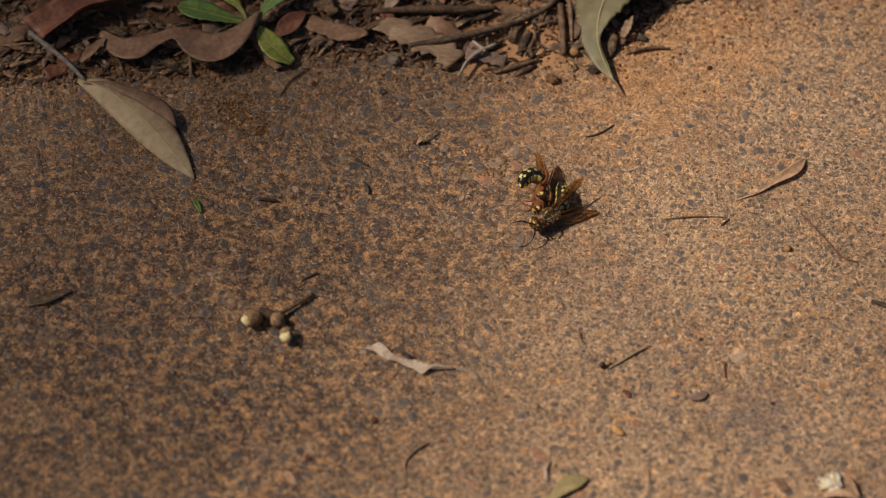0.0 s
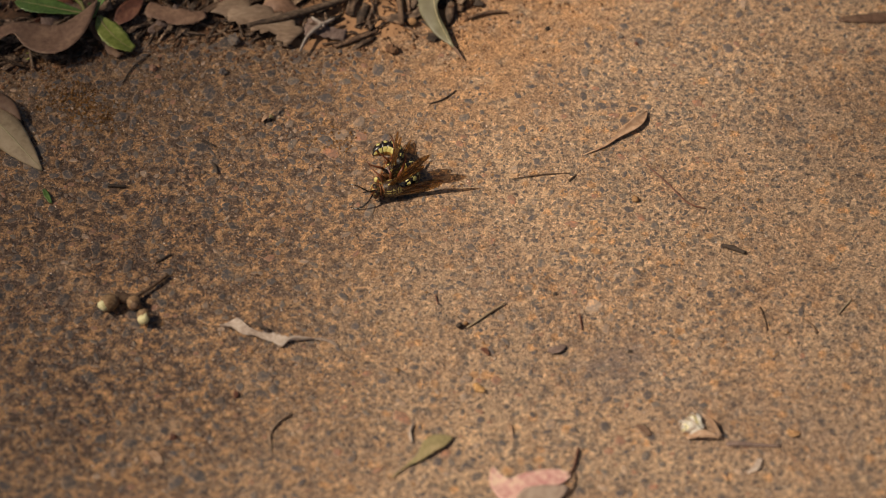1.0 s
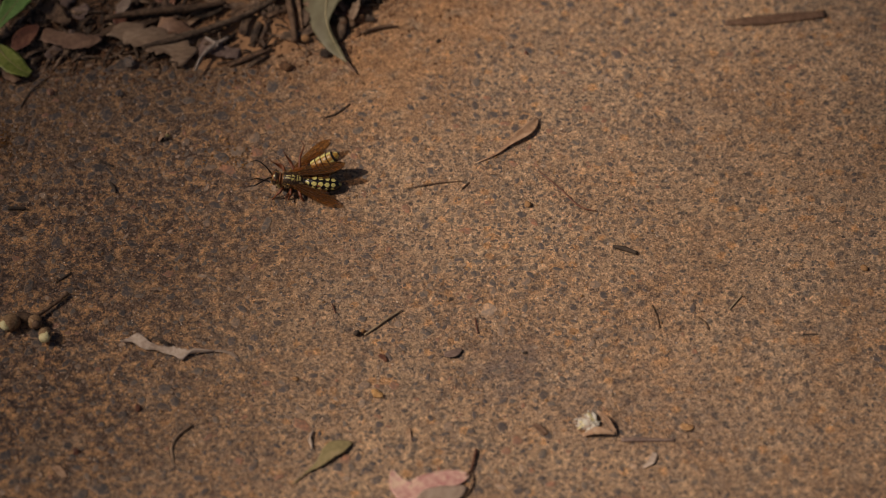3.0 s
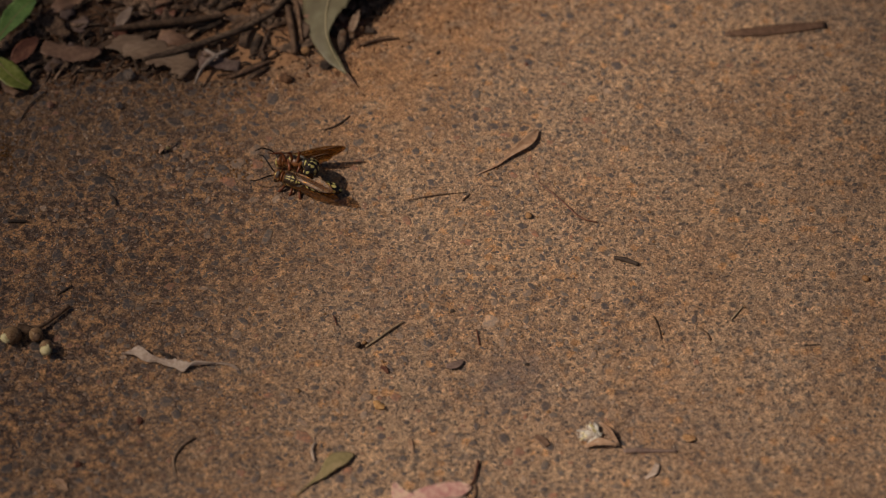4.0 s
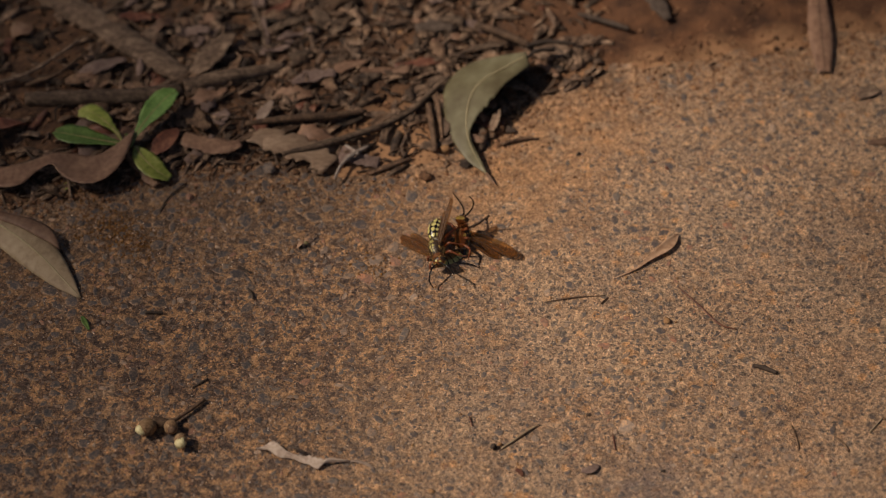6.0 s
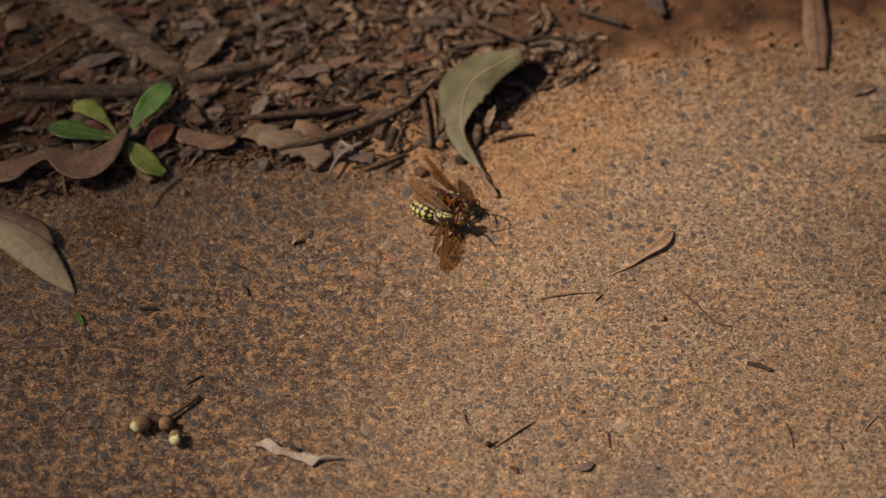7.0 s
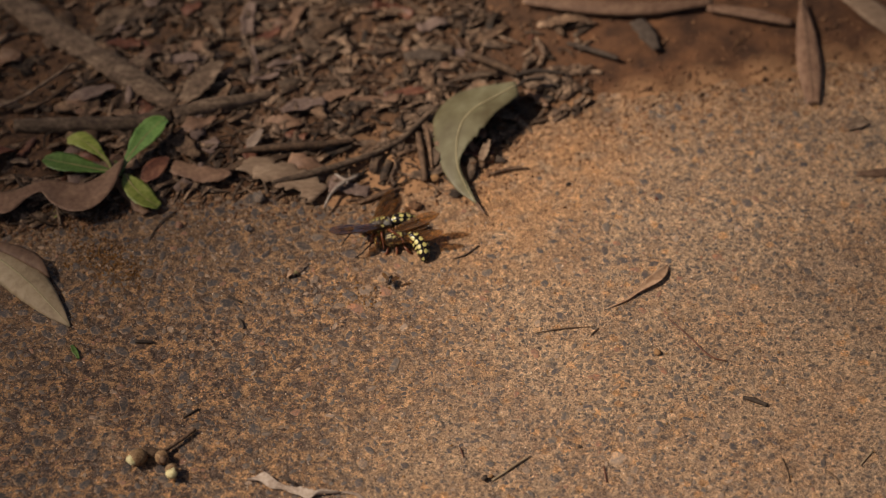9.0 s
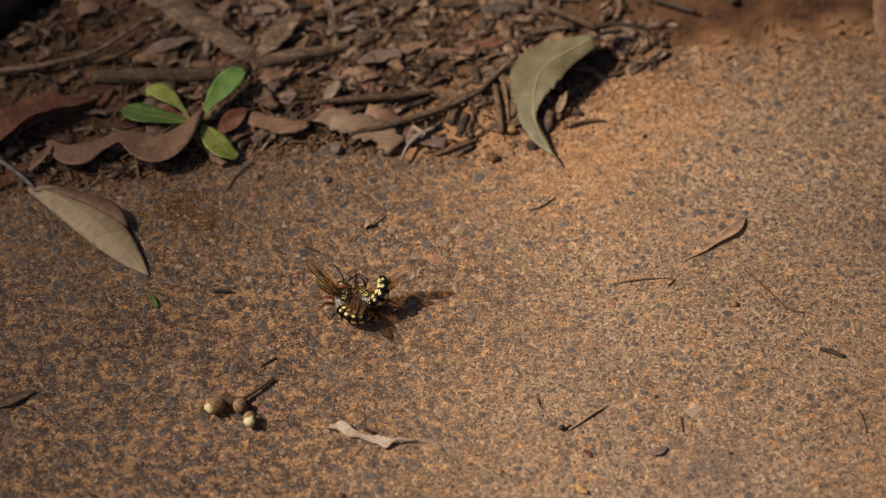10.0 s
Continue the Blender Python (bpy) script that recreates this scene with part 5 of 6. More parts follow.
# ---- leaf litter on the soil ----
def litter():
    rnd = random.Random(77)
    kinds = [("bark_flake", "bark", M_BARK, "weathered brown bark flake in the litter"), ("dead_leaf", "leaf", M_BROWNLEAF, "broken brown dead leaf in the litter"),
             ("bark_flake", "bark", M_TWIG, "dark brown bark flake in the litter"), ("dead_leaf", "leaf", M_REDLEAF, "small red-brown dead leaf in the litter"),
             ("bark_flake", "bark", M_MAUVESTALK, "grey weathered bark flake in the litter")]
    for k in range(430):
        x = rnd.uniform(-225, 5)
        d = 3 + 105 * rnd.random() ** 1.1
        y = edge_y(x) + d
        if (x > -22 and d > 22 and rnd.random() < 0.8) or (x < -150 and y > 86 and rnd.random() < 0.75):
            continue
        z = soil_height(x, y)
        a = radians(rnd.gauss(18, 42))
        if k % 5 < 3:
            name, cat, m, label = kinds[rnd.choice((0, 0, 0, 1, 1, 2, 2, 2, 3, 4))]
            L = rnd.uniform(5, 16)
            w = rnd.uniform(1.0, 3.0)
            pts = []
            b = rnd.uniform(-0.5, 0.5)
            for u in (-0.5, -0.17, 0.17, 0.5):
                aa = a + b * u
                pts.append((x + math.cos(aa) * L * u, y + math.sin(aa) * L * u))
            line = [(px, py, max(soil_height(px, py), z - 0.6) + rnd.uniform(0.4, 2.4)) for px, py in pts]
            o = line[2]
            v, f = strip(line, [w * rnd.uniform(0.3, 0.9), w, w * rnd.uniform(0.7, 1.1), w * rnd.uniform(0.2, 0.9)], thick=rnd.uniform(0.3, 0.8), camber=rnd.uniform(-0.4, 0.5), n=14, across=5, jag=0.28, ripple=0.15, twist=(rnd.uniform(-25, 25), rnd.uniform(-25, 25)), seed=k)
            tagged(mesh_object(name, v, f, m, origin=o), label, cat, "leaf litter")
        else:
            L = rnd.uniform(6, 24)
            r = rnd.uniform(0.25, 0.8)
            b = rnd.uniform(-0.4, 0.4)
            pts = [(x + math.cos(a + b * u) * L * u, y + math.sin(a + b * u) * L * u) for u in (-0.5, -0.2, 0.2, 0.5)]
            line = [(px, py, max(soil_height(px, py), z - 0.5) + r * 0.6 + rnd.uniform(0.1, 0.9)) for px, py in pts]
            v, f = tube(line, [r * 0.8, r, r * 0.9, r * 0.4], n=9, sides=6, wobble=0.15, seed=k)
            tagged(mesh_object("twig", v, f, M_TWIG if k % 2 else M_BARK, origin=line[2]), "short dry brown twig in the litter", "twig", "leaf litter")


litter()


def crumbs(name, label, count, seed, place, size, mat, flat=0.6):
    """Many small uneven crumbs in one mesh."""
    rnd = random.Random(seed)
    verts, faces = [], []
    for k in range(count):
        x, y = place(rnd)
        z = max(ground_height(x, y), soil_height(x, y))
        r = size(rnd)
        e = rnd.uniform(0.5, 1.0)
        v, f = lumps(x, y, z + r * flat * 0.45, r, r * e, r * flat, rnd.random(), 0.25, 4, 6)
        b = len(verts)
        verts += v
        faces += [tuple(i + b for i in q) for q in f]
    return tagged(mesh_object(name, verts, faces, mat, smooth=False), label, kind="stuff")


def in_litter(rnd):
    x = rnd.uniform(-225, 110)
    if x > -10 and rnd.random() < 0.85:
        x = rnd.uniform(-225, -10)
    d = 110 * rnd.random() ** 1.3 - 2
    return x, edge_y(x) + (d + 20 * rnd.random() if -80 < x < -26 else d)


def at_edge(rnd):
    x = rnd.uniform(-225, 110)
    if x > -25 and rnd.random() < 0.95:
        x = rnd.uniform(-225, -25)
    return x, edge_y(x) + rnd.gauss(-1, 4.5)


def on_path(rnd):
    while True:
        x, y = rnd.uniform(-215, 140), rnd.uniform(-92, 158)
        if y < edge_y(x):
            return x, y


def litter_bits():
    """The many small broken bits under the larger litter, in one mesh."""
    rnd = random.Random(31)
    verts, faces = [], []
    for k in range(2600):
        x = rnd.uniform(-225, 8)
        d = 1 + 108 * rnd.random() ** 1.15
        y = edge_y(x) + d
        if (-80 < x < -26 and d < 20 and rnd.random() < 0.6) or (x > -24 and d > 20 and rnd.random() < 0.75) or (x < -150 and y > 86 and rnd.random() < 0.65):
            continue
        a, L, w = radians(rnd.gauss(20, 45)), rnd.uniform(2.5, 11), rnd.choice((rnd.uniform(0.25, 0.6), rnd.uniform(0.4, 1.6)))
        line = []
        b = rnd.uniform(-0.6, 0.6)
        for u in (-0.5, 0.0, 0.5):
            px, py = x + math.cos(a + b * u) * L * u, y + math.sin(a + b * u) * L * u
            line.append((px, py, soil_height(px, py) + rnd.uniform(0.1, 1.8)))
        v, f = strip(line, [w * rnd.uniform(0.3, 1), w, w * rnd.uniform(0.2, 1)], thick=rnd.uniform(0.25, 0.6), camber=rnd.uniform(-0.4, 0.5), n=6, across=3, jag=0.25, twist=(rnd.uniform(-35, 35), rnd.uniform(-35, 35)), seed=k)
        b0 = len(verts)
        verts += v
        faces += [tuple(i + b0 for i in q) for q in f]
    tagged(mesh_object("litter_bits", verts, faces, M_BITS), "broken bits of bark, leaf and twig", kind="stuff")


litter_bits()
crumbs("soil_crumbs", "loose crumbs of soil and bark dust", 8000, 5, in_litter, lambda r: 0.22 + 0.9 * r.random() ** 3, M_CRUMB, 0.6)
M_REDCRUMB = material("red_soil_crumb", [(0.09, 0.042, 0.022), (0.18, 0.085, 0.042), (0.34, 0.175, 0.088)], 300, 0.95, 0.5, island=True, spread=0.45)
crumbs("red_soil_crumbs", "loose orange-brown crumbs of bare soil", 5200, 15, lambda r: (lambda x: (x, edge_y(x) + r.gauss(0, 12)))(r.uniform(-30, 150)), lambda r: 0.18 + 0.5 * r.random() ** 3, M_REDCRUMB, 0.55)
crumbs("edge_grit", "brown grit along the soil edge", 1600, 6, at_edge, lambda r: 0.16 + 0.55 * r.random() ** 3, M_REDCRUMB, 0.6)
M_MOSS = material("rusty_moss", [(0.09, 0.038, 0.012), (0.19, 0.085, 0.022), (0.29, 0.14, 0.04)], 600, 0.9, 0.4, island=True, spread=0.4)
MOSS = [(-140.7, 57.7), (-135.4, 54.7), (-131.1, 53.1), (-127.3, 48.8), (-133.4, 59.8)] + [(-148.4, 69.6), (-61.0, 43.7)]
crumbs("moss_tufts", "rusty orange moss crumbs by the soil edge", 1100, 8, lambda r: (lambda c: (c[0] + r.gauss(0, 4.0), c[1] + r.gauss(0, 3.2)))(r.choice(MOSS)), lambda r: 0.12 + 0.34 * r.random() ** 2, M_MOSS, 0.8)
crumbs("path_grit", "fine rusty grit scattered on the path", 1500, 7, on_path, lambda r: 0.15 + 0.4 * r.random() ** 3, M_PEBBLE, 0.7)
M_SAND = material("sand_grain", [(0.2, 0.135, 0.09), (0.42, 0.29, 0.19), (0.7, 0.6, 0.48)], 700, 0.55, 0.2, island=True, spread=0.7, specular=0.5)
crumbs("path_sand", "loose tan and pale sand grains on the path", 9000, 17, on_path, lambda r: 0.1 + 0.22 * r.random() ** 2.5, M_SAND, 0.7)


# ---- stone chips set in the path ----
def chip_mesh(rnd, r, sides):
    """One chip: a low worn dome with blunt corners; the last list tells how near each point is to the dusty rim."""
    e, a0 = rnd.uniform(0.4, 0.9), rnd.uniform(0, 6.28)
    ca, sa = math.cos(a0), math.sin(a0)
    h = r * rnd.uniform(0.05, 0.11) if r < 1.8 else rnd.uniform(0.1, 0.2)
    tx, ty = rnd.uniform(-0.05, 0.05), rnd.uniform(-0.05, 0.05)
    spokes = []
    for k in range(sides):
        g = 2 * math.pi * (k + rnd.uniform(-0.3, 0.3)) / sides
        j = rnd.uniform(0.68, 1.2)
        x, y = r * j * math.cos(g), r * e * j * math.sin(g)
        spokes.append((x * ca - y * sa, x * sa + y * ca))
    v, rim = [], []
    for f, z, q in ((1.0, -0.1, 1.0), (0.9, h * 0.4, 0.6), (0.68, h * 0.9, 0.15)):
        v += [(x * f, y * f, z + (tx * x + ty * y) * (f < 1)) for x, y in spokes]
        rim += [q] * sides
    v.append((0.0, 0.0, h))
    rim.append(0.0)
    f = [(i * sides + k, i * sides + (k + 1) % sides, (i + 1) * sides + (k + 1) % sides, (i + 1) * sides + k) for i in range(2) for k in range(sides)]
    f += [(2 * sides + k, 2 * sides + (k + 1) % sides, 3 * sides) for k in range(sides)]
    return v, f, rim


def set_rim(me, rim):
    me.attributes.new("rim", "FLOAT", "POINT").data.foreach_set("value", rim)


def chips():
    rnd = random.Random(99)
    spots, cells = [], {}
    for r_lo, r_hi, count, power in ((1.4, 3.6, 4200, 2.0), (1.1, 2.2, 3600, 1.6), (0.7, 1.1, 9000, 1.2), (0.3, 0.7, 22000, 1.0)):
        for _ in range(count):
            x, y = on_path(rnd)
            patch = noise.noise((x * 0.016, y * 0.016, 9.0)) * 0.5 + noise.noise((x * 0.06, y * 0.06, 2.0)) * 0.35
            clay = max(0.0, 1 - math.hypot(x + 20, y - 86) / 34, 1 - math.hypot(x - 8, y - 106) / 28)
            if r_lo == 1.4 and not (x < -48 and y > edge_y(x) - 60 + 0.2 * (x + 150)) and rnd.random() < (0.82 if x < -85 else 0.968):
                continue
            if rnd.random() < 0.34 + 0.9 * patch + (x + 50) / 650 + max(0.0, min(0.28, (x + 10) / 200)) + 0.6 * clay - (0.4 if x < -52 and y > edge_y(x) - 45 else 0.0):
                continue
            r = r_lo + (r_hi - r_lo) * rnd.random() ** power
            c = (int(x // 4), int(y // 4))
            near = [q for i in (-1, 0, 1) for j in (-1, 0, 1) for q in cells.get((c[0] + i, c[1] + j), ())]
            if any((q[0] - x) ** 2 + (q[1] - y) ** 2 < (0.72 * (q[2] + r)) ** 2 for q in near):
                continue
            cells.setdefault(c, []).append((x, y, r))
            spots.append((x, y, r))
    single = [s for s in spots if s[2] > 1.0 and -75 < s[0] < 45 and -15 < s[1] < 72][:300]
    chosen = set(single)
    verts, faces, slots, rims = [], [], [], []
    for x, y, r in spots:
        if (x, y, r) in chosen:
            continue
        v, f, rim = chip_mesh(rnd, r, 7 if r > 1.4 else 6 if r > 0.9 else 5)
        rims += rim
        z, b = ground_height(x, y) + 0.06, len(verts)
        verts += [(px + x, py + y, pz + z) for px, py, pz in v]
        faces += [tuple(i + b for i in q) for q in f]
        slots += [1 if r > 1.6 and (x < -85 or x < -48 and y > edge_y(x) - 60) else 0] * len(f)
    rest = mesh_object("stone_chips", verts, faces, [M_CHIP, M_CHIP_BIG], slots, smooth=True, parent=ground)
    set_rim(rest.data, rims)
    tagged(rest, "small grey stone chips bedded in the path", kind="stuff")
    shapes = []
    for k in range(16):
        v, f, rim = chip_mesh(rnd, 1.0, 7)
        me = bpy.data.meshes.new("stone_chip")
        me.from_pydata([(a * MM, b * MM, c * MM) for a, b, c in v], [], f)
        me.materials.append(M_CHIP_ONE)
        me.polygons.foreach_set("use_smooth", [True] * len(me.polygons))
        set_rim(me, rim)
        shapes.append(me)
    for k, (x, y, r) in enumerate(single):
        ob = new("stone_chip", shapes[k % 16])
        ob.parent = ground
        ob.matrix_basis = Matrix.LocRotScale((x * MM, y * MM, (ground_height(x, y) + 0.06) * MM), Euler((0, 0, rnd.uniform(0, 6.28))), (r, r * rnd.uniform(0.8, 1.1), r * 0.5))


# ---- wasps ----
SEG = [(1.6, 1.1, 1.75), (1.75, 1.8, 2.05), (1.8, 2.02, 2.1), (1.75, 2.05, 1.98), (1.65, 1.88, 1.6), (1.5, 1.5, 0.5)]  # length, radius at front and end
JOINT = (-3.3, 0.0, 0.0)


def lathe(profile, sides, pick, squash=0.92):
    """A body of rings along x: (x, radius across, radius up, z). pick(u, angle from the back, in degrees) gives the slot of a face."""
    v, f, s = [], [], []
    n = len(profile)
    for x, ry, rz, z in profile:
        for k in range(sides):
            w = 2 * math.pi * k / sides
            v.append((x, ry * math.sin(w), z + rz * math.cos(w)))
    for i in range(n - 1):
        for k in range(sides):
            a, b = i * sides + k, i * sides + (k + 1) % sides
            f.append((a, a + sides, b + sides, b))
            w = 360 * (k + 0.5) / sides
            s.append(pick((i + 0.5) / (n - 1), w if w < 180 else w - 360))
    f += [tuple(range(sides)), tuple(range((n - 1) * sides, n * sides))[::-1]]
    s += [0, 0]
    return v, f, s


def smooth_profile(points, n):
    return [tuple(p) for p in spline(points, n)]


def spot(u, w, u0, w0, du, dw):
    return ((u - u0) / du) ** 2 + ((abs(w) - w0) / dw) ** 2 < 1


def wing_mesh(name, length, width, mirror, parent):
    """Membrane with rounded tip, a thick leading vein and branching veins."""
    n, across = 22, 8
    sgn = -1 if mirror else 1
    lead = spline([(0, 0.25), (0.3, 0.32), (0.62, 0.3), (0.88, 0.12), (1.0, -0.22)], n)
    trail = spline([(0, -0.1), (0.3, -0.42), (0.62, -0.66), (0.86, -0.62), (0.985, -0.34)], n)
    v, f = [], []
    for i in range(n):
        for k in range(across + 1):
            u = k / across
            x = (lead[i][0] * (1 - u) + trail[i][0] * u) * length
            y = (lead[i][1] * (1 - u) + trail[i][1] * u) * width
            z = 0.06 * math.sin(u * 9 + i * 0.2) + 0.5 * (i / n) ** 2
            v.append((x, sgn * y, z))
    m = across + 1
    for i in range(n - 1):
        for k in range(across):
            a = i * m + k
            f.append((a, a + m, a + m + 1, a + 1))
    top = len(v)
    v += [(x, y, z - 0.06) for x, y, z in v]
    f += [tuple(q + top for q in face[::-1]) for face in f]
    slots = [0] * len(f)

    def at(u, w):
        i = min(int(u * (n - 1)), n - 1)
        return v[i * m + int(round(w * across))]

    for path, r in (([(0, 0), (0.3, 0), (0.65, 0), (0.9, 0.05)], 0.17), ([(0, 0.3), (0.35, 0.35), (0.6, 0.25), (0.75, 0.05)], 0.1),
                    ([(0, 0.5), (0.4, 0.6), (0.62, 0.62), (0.72, 0.95)], 0.09), ([(0.38, 0.35), (0.6, 0.5), (0.85, 0.6)], 0.07), ([(0.45, 0.1), (0.5, 0.5), (0.45, 0.9)], 0.06)):
        tv, tf = tube([at(*q) for q in path], [r, r * 0.9, r * 0.5], n=10, sides=5)
        b = len(v)
        v += tv
        f += [tuple(q + b for q in face) for face in tf]
        slots += [1] * len(tf)
    return mesh_object(name, v, f, [M_WING, M_VEIN], slots, parent=parent)


def hairs(points, count, length):
    """Short tapered hairs that stand off a round body."""
    rnd = random.Random(23)
    v, f = [], []
    for _ in range(count):
        x, y, z = rnd.choice(points)
        x += rnd.uniform(-0.1, 0.1)
        r = math.hypot(y, z) + 1e-6
        n = (rnd.uniform(-0.6, 0.1), y / r + rnd.uniform(-0.35, 0.35), z / r + rnd.uniform(-0.35, 0.35))
        w = (rnd.uniform(-0.04, 0.04), -z / r * 0.04, y / r * 0.04)
        k, b = length * rnd.uniform(0.5, 1.1), len(v)
        v += [(x + w[0], y + w[1], z + w[2]), (x - w[0], y - w[1], z - w[2]), (x + n[0] * k, y + n[1] * k, z + n[2] * k)]
        f.append((b, b + 1, b + 2))
    return v, f


def wasp(label):
    """A spotted flower wasp, head towards +x. Returns the thing and its moving parts."""
    top = tagged(new("wasp"), label, "wasp", "wasps")
    top.empty_display_size = 0.005
    top.scale = (1.1, 1.1, 1.1)

    def thorax_pick(u, w):
        a = abs(w)
        stripe = 0.58 < u < 0.84 and abs(a - (7 + 24 * (u - 0.58))) < 2.6
        wedge = 0.45 < u < 0.555 and 5 < a < 5 + 190 * (u - 0.42)
        bars = (0.36 < u < 0.405 and a < 26) or (0.285 < u < 0.32 and a < 20) or (0.925 < u < 0.965 and a < 70)
        if stripe or wedge or bars or spot(u, w, 0.62, 60, 0.05, 9) or spot(u, w, 0.4, 74, 0.05, 10) or spot(u, w, 0.55, 112, 0.09, 13) or spot(u, w, 0.22, 38, 0.03, 8):
            return 1
        return 2 if u > 0.86 or spot(u, w, 0.5, 140, 0.34, 34) else (3 if u < 0.19 or spot(u, w, 0.25, 60, 0.1, 25) else 0)

    prof = smooth_profile([(-3.5, 0.7, 0.7, 0), (-2.7, 1.55, 1.5, 0), (-1.0, 2.05, 2.0, 0.1), (0.8, 2.1, 2.05, 0.15), (2.2, 1.7, 1.6, 0.1), (3.1, 0.95, 0.95, 0)], 34)
    v, f, s = lathe(prof, 60, thorax_pick)
    mesh_object("thorax", v, f, [M_BROWN, M_YELLOW, M_RUST, M_HAIR], s, parent=top)
    hv, hf = hairs([q for q in v if q[0] > -3.2], 620, 0.75)
    mesh_object("hair", hv, hf, M_FUZZ, parent=top, label="short golden-brown hair")
    prof = smooth_profile([(2.75, 0.75, 0.75, 0.1), (3.0, 1.45, 1.3, 0.1), (3.35, 1.6, 1.45, 0.1), (3.6, 1.1, 1.0, 0.1)], 8)
    mesh_object("collar", *lathe(prof, 26, lambda u, w: 0)[:2], M_RUST, parent=top, label="rust-coloured collar")

    def head_pick(u, w):
        if spot(u, w, 0.62, 0, 0.08, 8) or spot(u, w, 0.8, 38, 0.1, 12) or (u > 0.62 and abs(w) > 95) or spot(u, w, 0.3, 40, 0.05, 14):
            return 1
        return 0 if spot(u, w, 0.45, 0, 0.2, 34) else 2

    prof = smooth_profile([(3.4, 0.7, 0.7, 0.05), (3.8, 1.75, 1.4, 0.1), (4.5, 1.95, 1.6, 0.05), (5.2, 1.55, 1.35, -0.1), (5.65, 0.6, 0.7, -0.3)], 22)
    v, f, s = lathe(prof, 48, head_pick)
    head = mesh_object("head", v, f, [M_BROWN, M_YELLOW, M_RUST], s, parent=top)
    hv, hf = hairs(v, 200, 0.5)
    mesh_object("hair", hv, hf, M_FUZZ, parent=head)
    for side in (-1, 1):
        v, f = lumps(4.55, side * 1.5, 0.25, 0.65, 0.62, 1.0, 3, 0.0, 8, 12)
        mesh_object("eye", v, f, M_EYE, parent=head, label="dark glossy compound eye")
        v, f = tube([(5.3, side * 0.45, 0.5), (6.1, side * 0.9, 1.5), (7.6, side * 2.1, 2.0), (9.6, side * 3.4, 1.4), (11.2, side * 3.5, 0.0)], [0.26, 0.22, 0.21, 0.2, 0.13], n=22, sides=7)
        mesh_object("antenna", v, f, M_BLACK, parent=top)
        for x0, fx, tx, reach in ((1.9, 2.6, 4.4, 1.0), (0.1, -0.1, 0.4, 1.05), (-1.7, -2.8, -5.0, 1.15)):
            v, f = tube([(x0, side * 1.2, -1.2), (fx, side * 3.3 * reach, -0.7), ((fx + tx) / 2, side * 4.3 * reach, -1.6), (tx, side * 5.2 * reach, -3.0), (tx + 0.3, side * 6.4 * reach, -3.6)], [0.34, 0.4, 0.26, 0.15, 0.08], n=18, sides=7)
            mesh_object("leg", v, f, M_LEG, parent=top, label="dark red jointed leg")
    segs = []
    for i, (L, r0, r1) in enumerate(SEG):
        def seg_pick(u, w, i=i):
            u = 1 - u
            if i == 0:
                return 1 if spot(u, w, 0.52, 26, 0.16, 17) or spot(u, w, 0.52, 66, 0.13, 10) else 0
            if i == 5:
                return 1 if spot(u, w, 0.35, 0, 0.16, 30) or spot(u, w, 0.4, 120, 0.16, 20) else (2 if abs(w) > 95 and 0.2 < u < 0.6 else 0)
            if spot(u, w, 0.5, 24, 0.165, 15) or spot(u, w, 0.52, 62, 0.14, 10):
                return 1
            if abs(w) > 100:
                return 1 if 0.3 < u < 0.68 and 106 < abs(w) < 146 else (2 if 0.3 < u < 0.7 and abs(w) >= 146 else 0)
            return 0

        prof = smooth_profile([(0.25, r0 * 0.75, r0 * 0.72, 0), (0.0, r0 * 0.95, r0 * 0.9, 0), (-L * 0.5, (r0 + r1) * 0.51, (r0 + r1) * 0.49, 0), (-L * 0.92, r1 * 1.0, r1 * 0.96, 0), (-L, r1 * 0.93, r1 * 0.9, 0)], 14)[::-1]
        v, f, s = lathe(prof, 44, lambda u, w: seg_pick(1 - u, w))
        segs.append(mesh_object("abdomen_segment", v, f, [M_BLACK, M_YELLOW, M_AMBER], s, parent=top))
    wings = []
    for name, length, width, hinge in (("forewing", 14.6, 3.1, (1.2, 1.5, 1.3)), ("hindwing", 9.6, 2.7, (-0.4, 1.5, 1.1))):
        for side in (1, -1):
            w = wing_mesh(name, length, width, side < 0, top)
            w.location = (hinge[0] * MM, side * hinge[1] * MM, hinge[2] * MM)
            wings.append(w)
    return top, segs, wings


WASP_A = wasp("black wasp with yellow spots, wrestling on the path")
WASP_B = wasp("black wasp with yellow spots, gripped by another wasp")
WASP_C = wasp("black wasp with yellow spots, flying past")


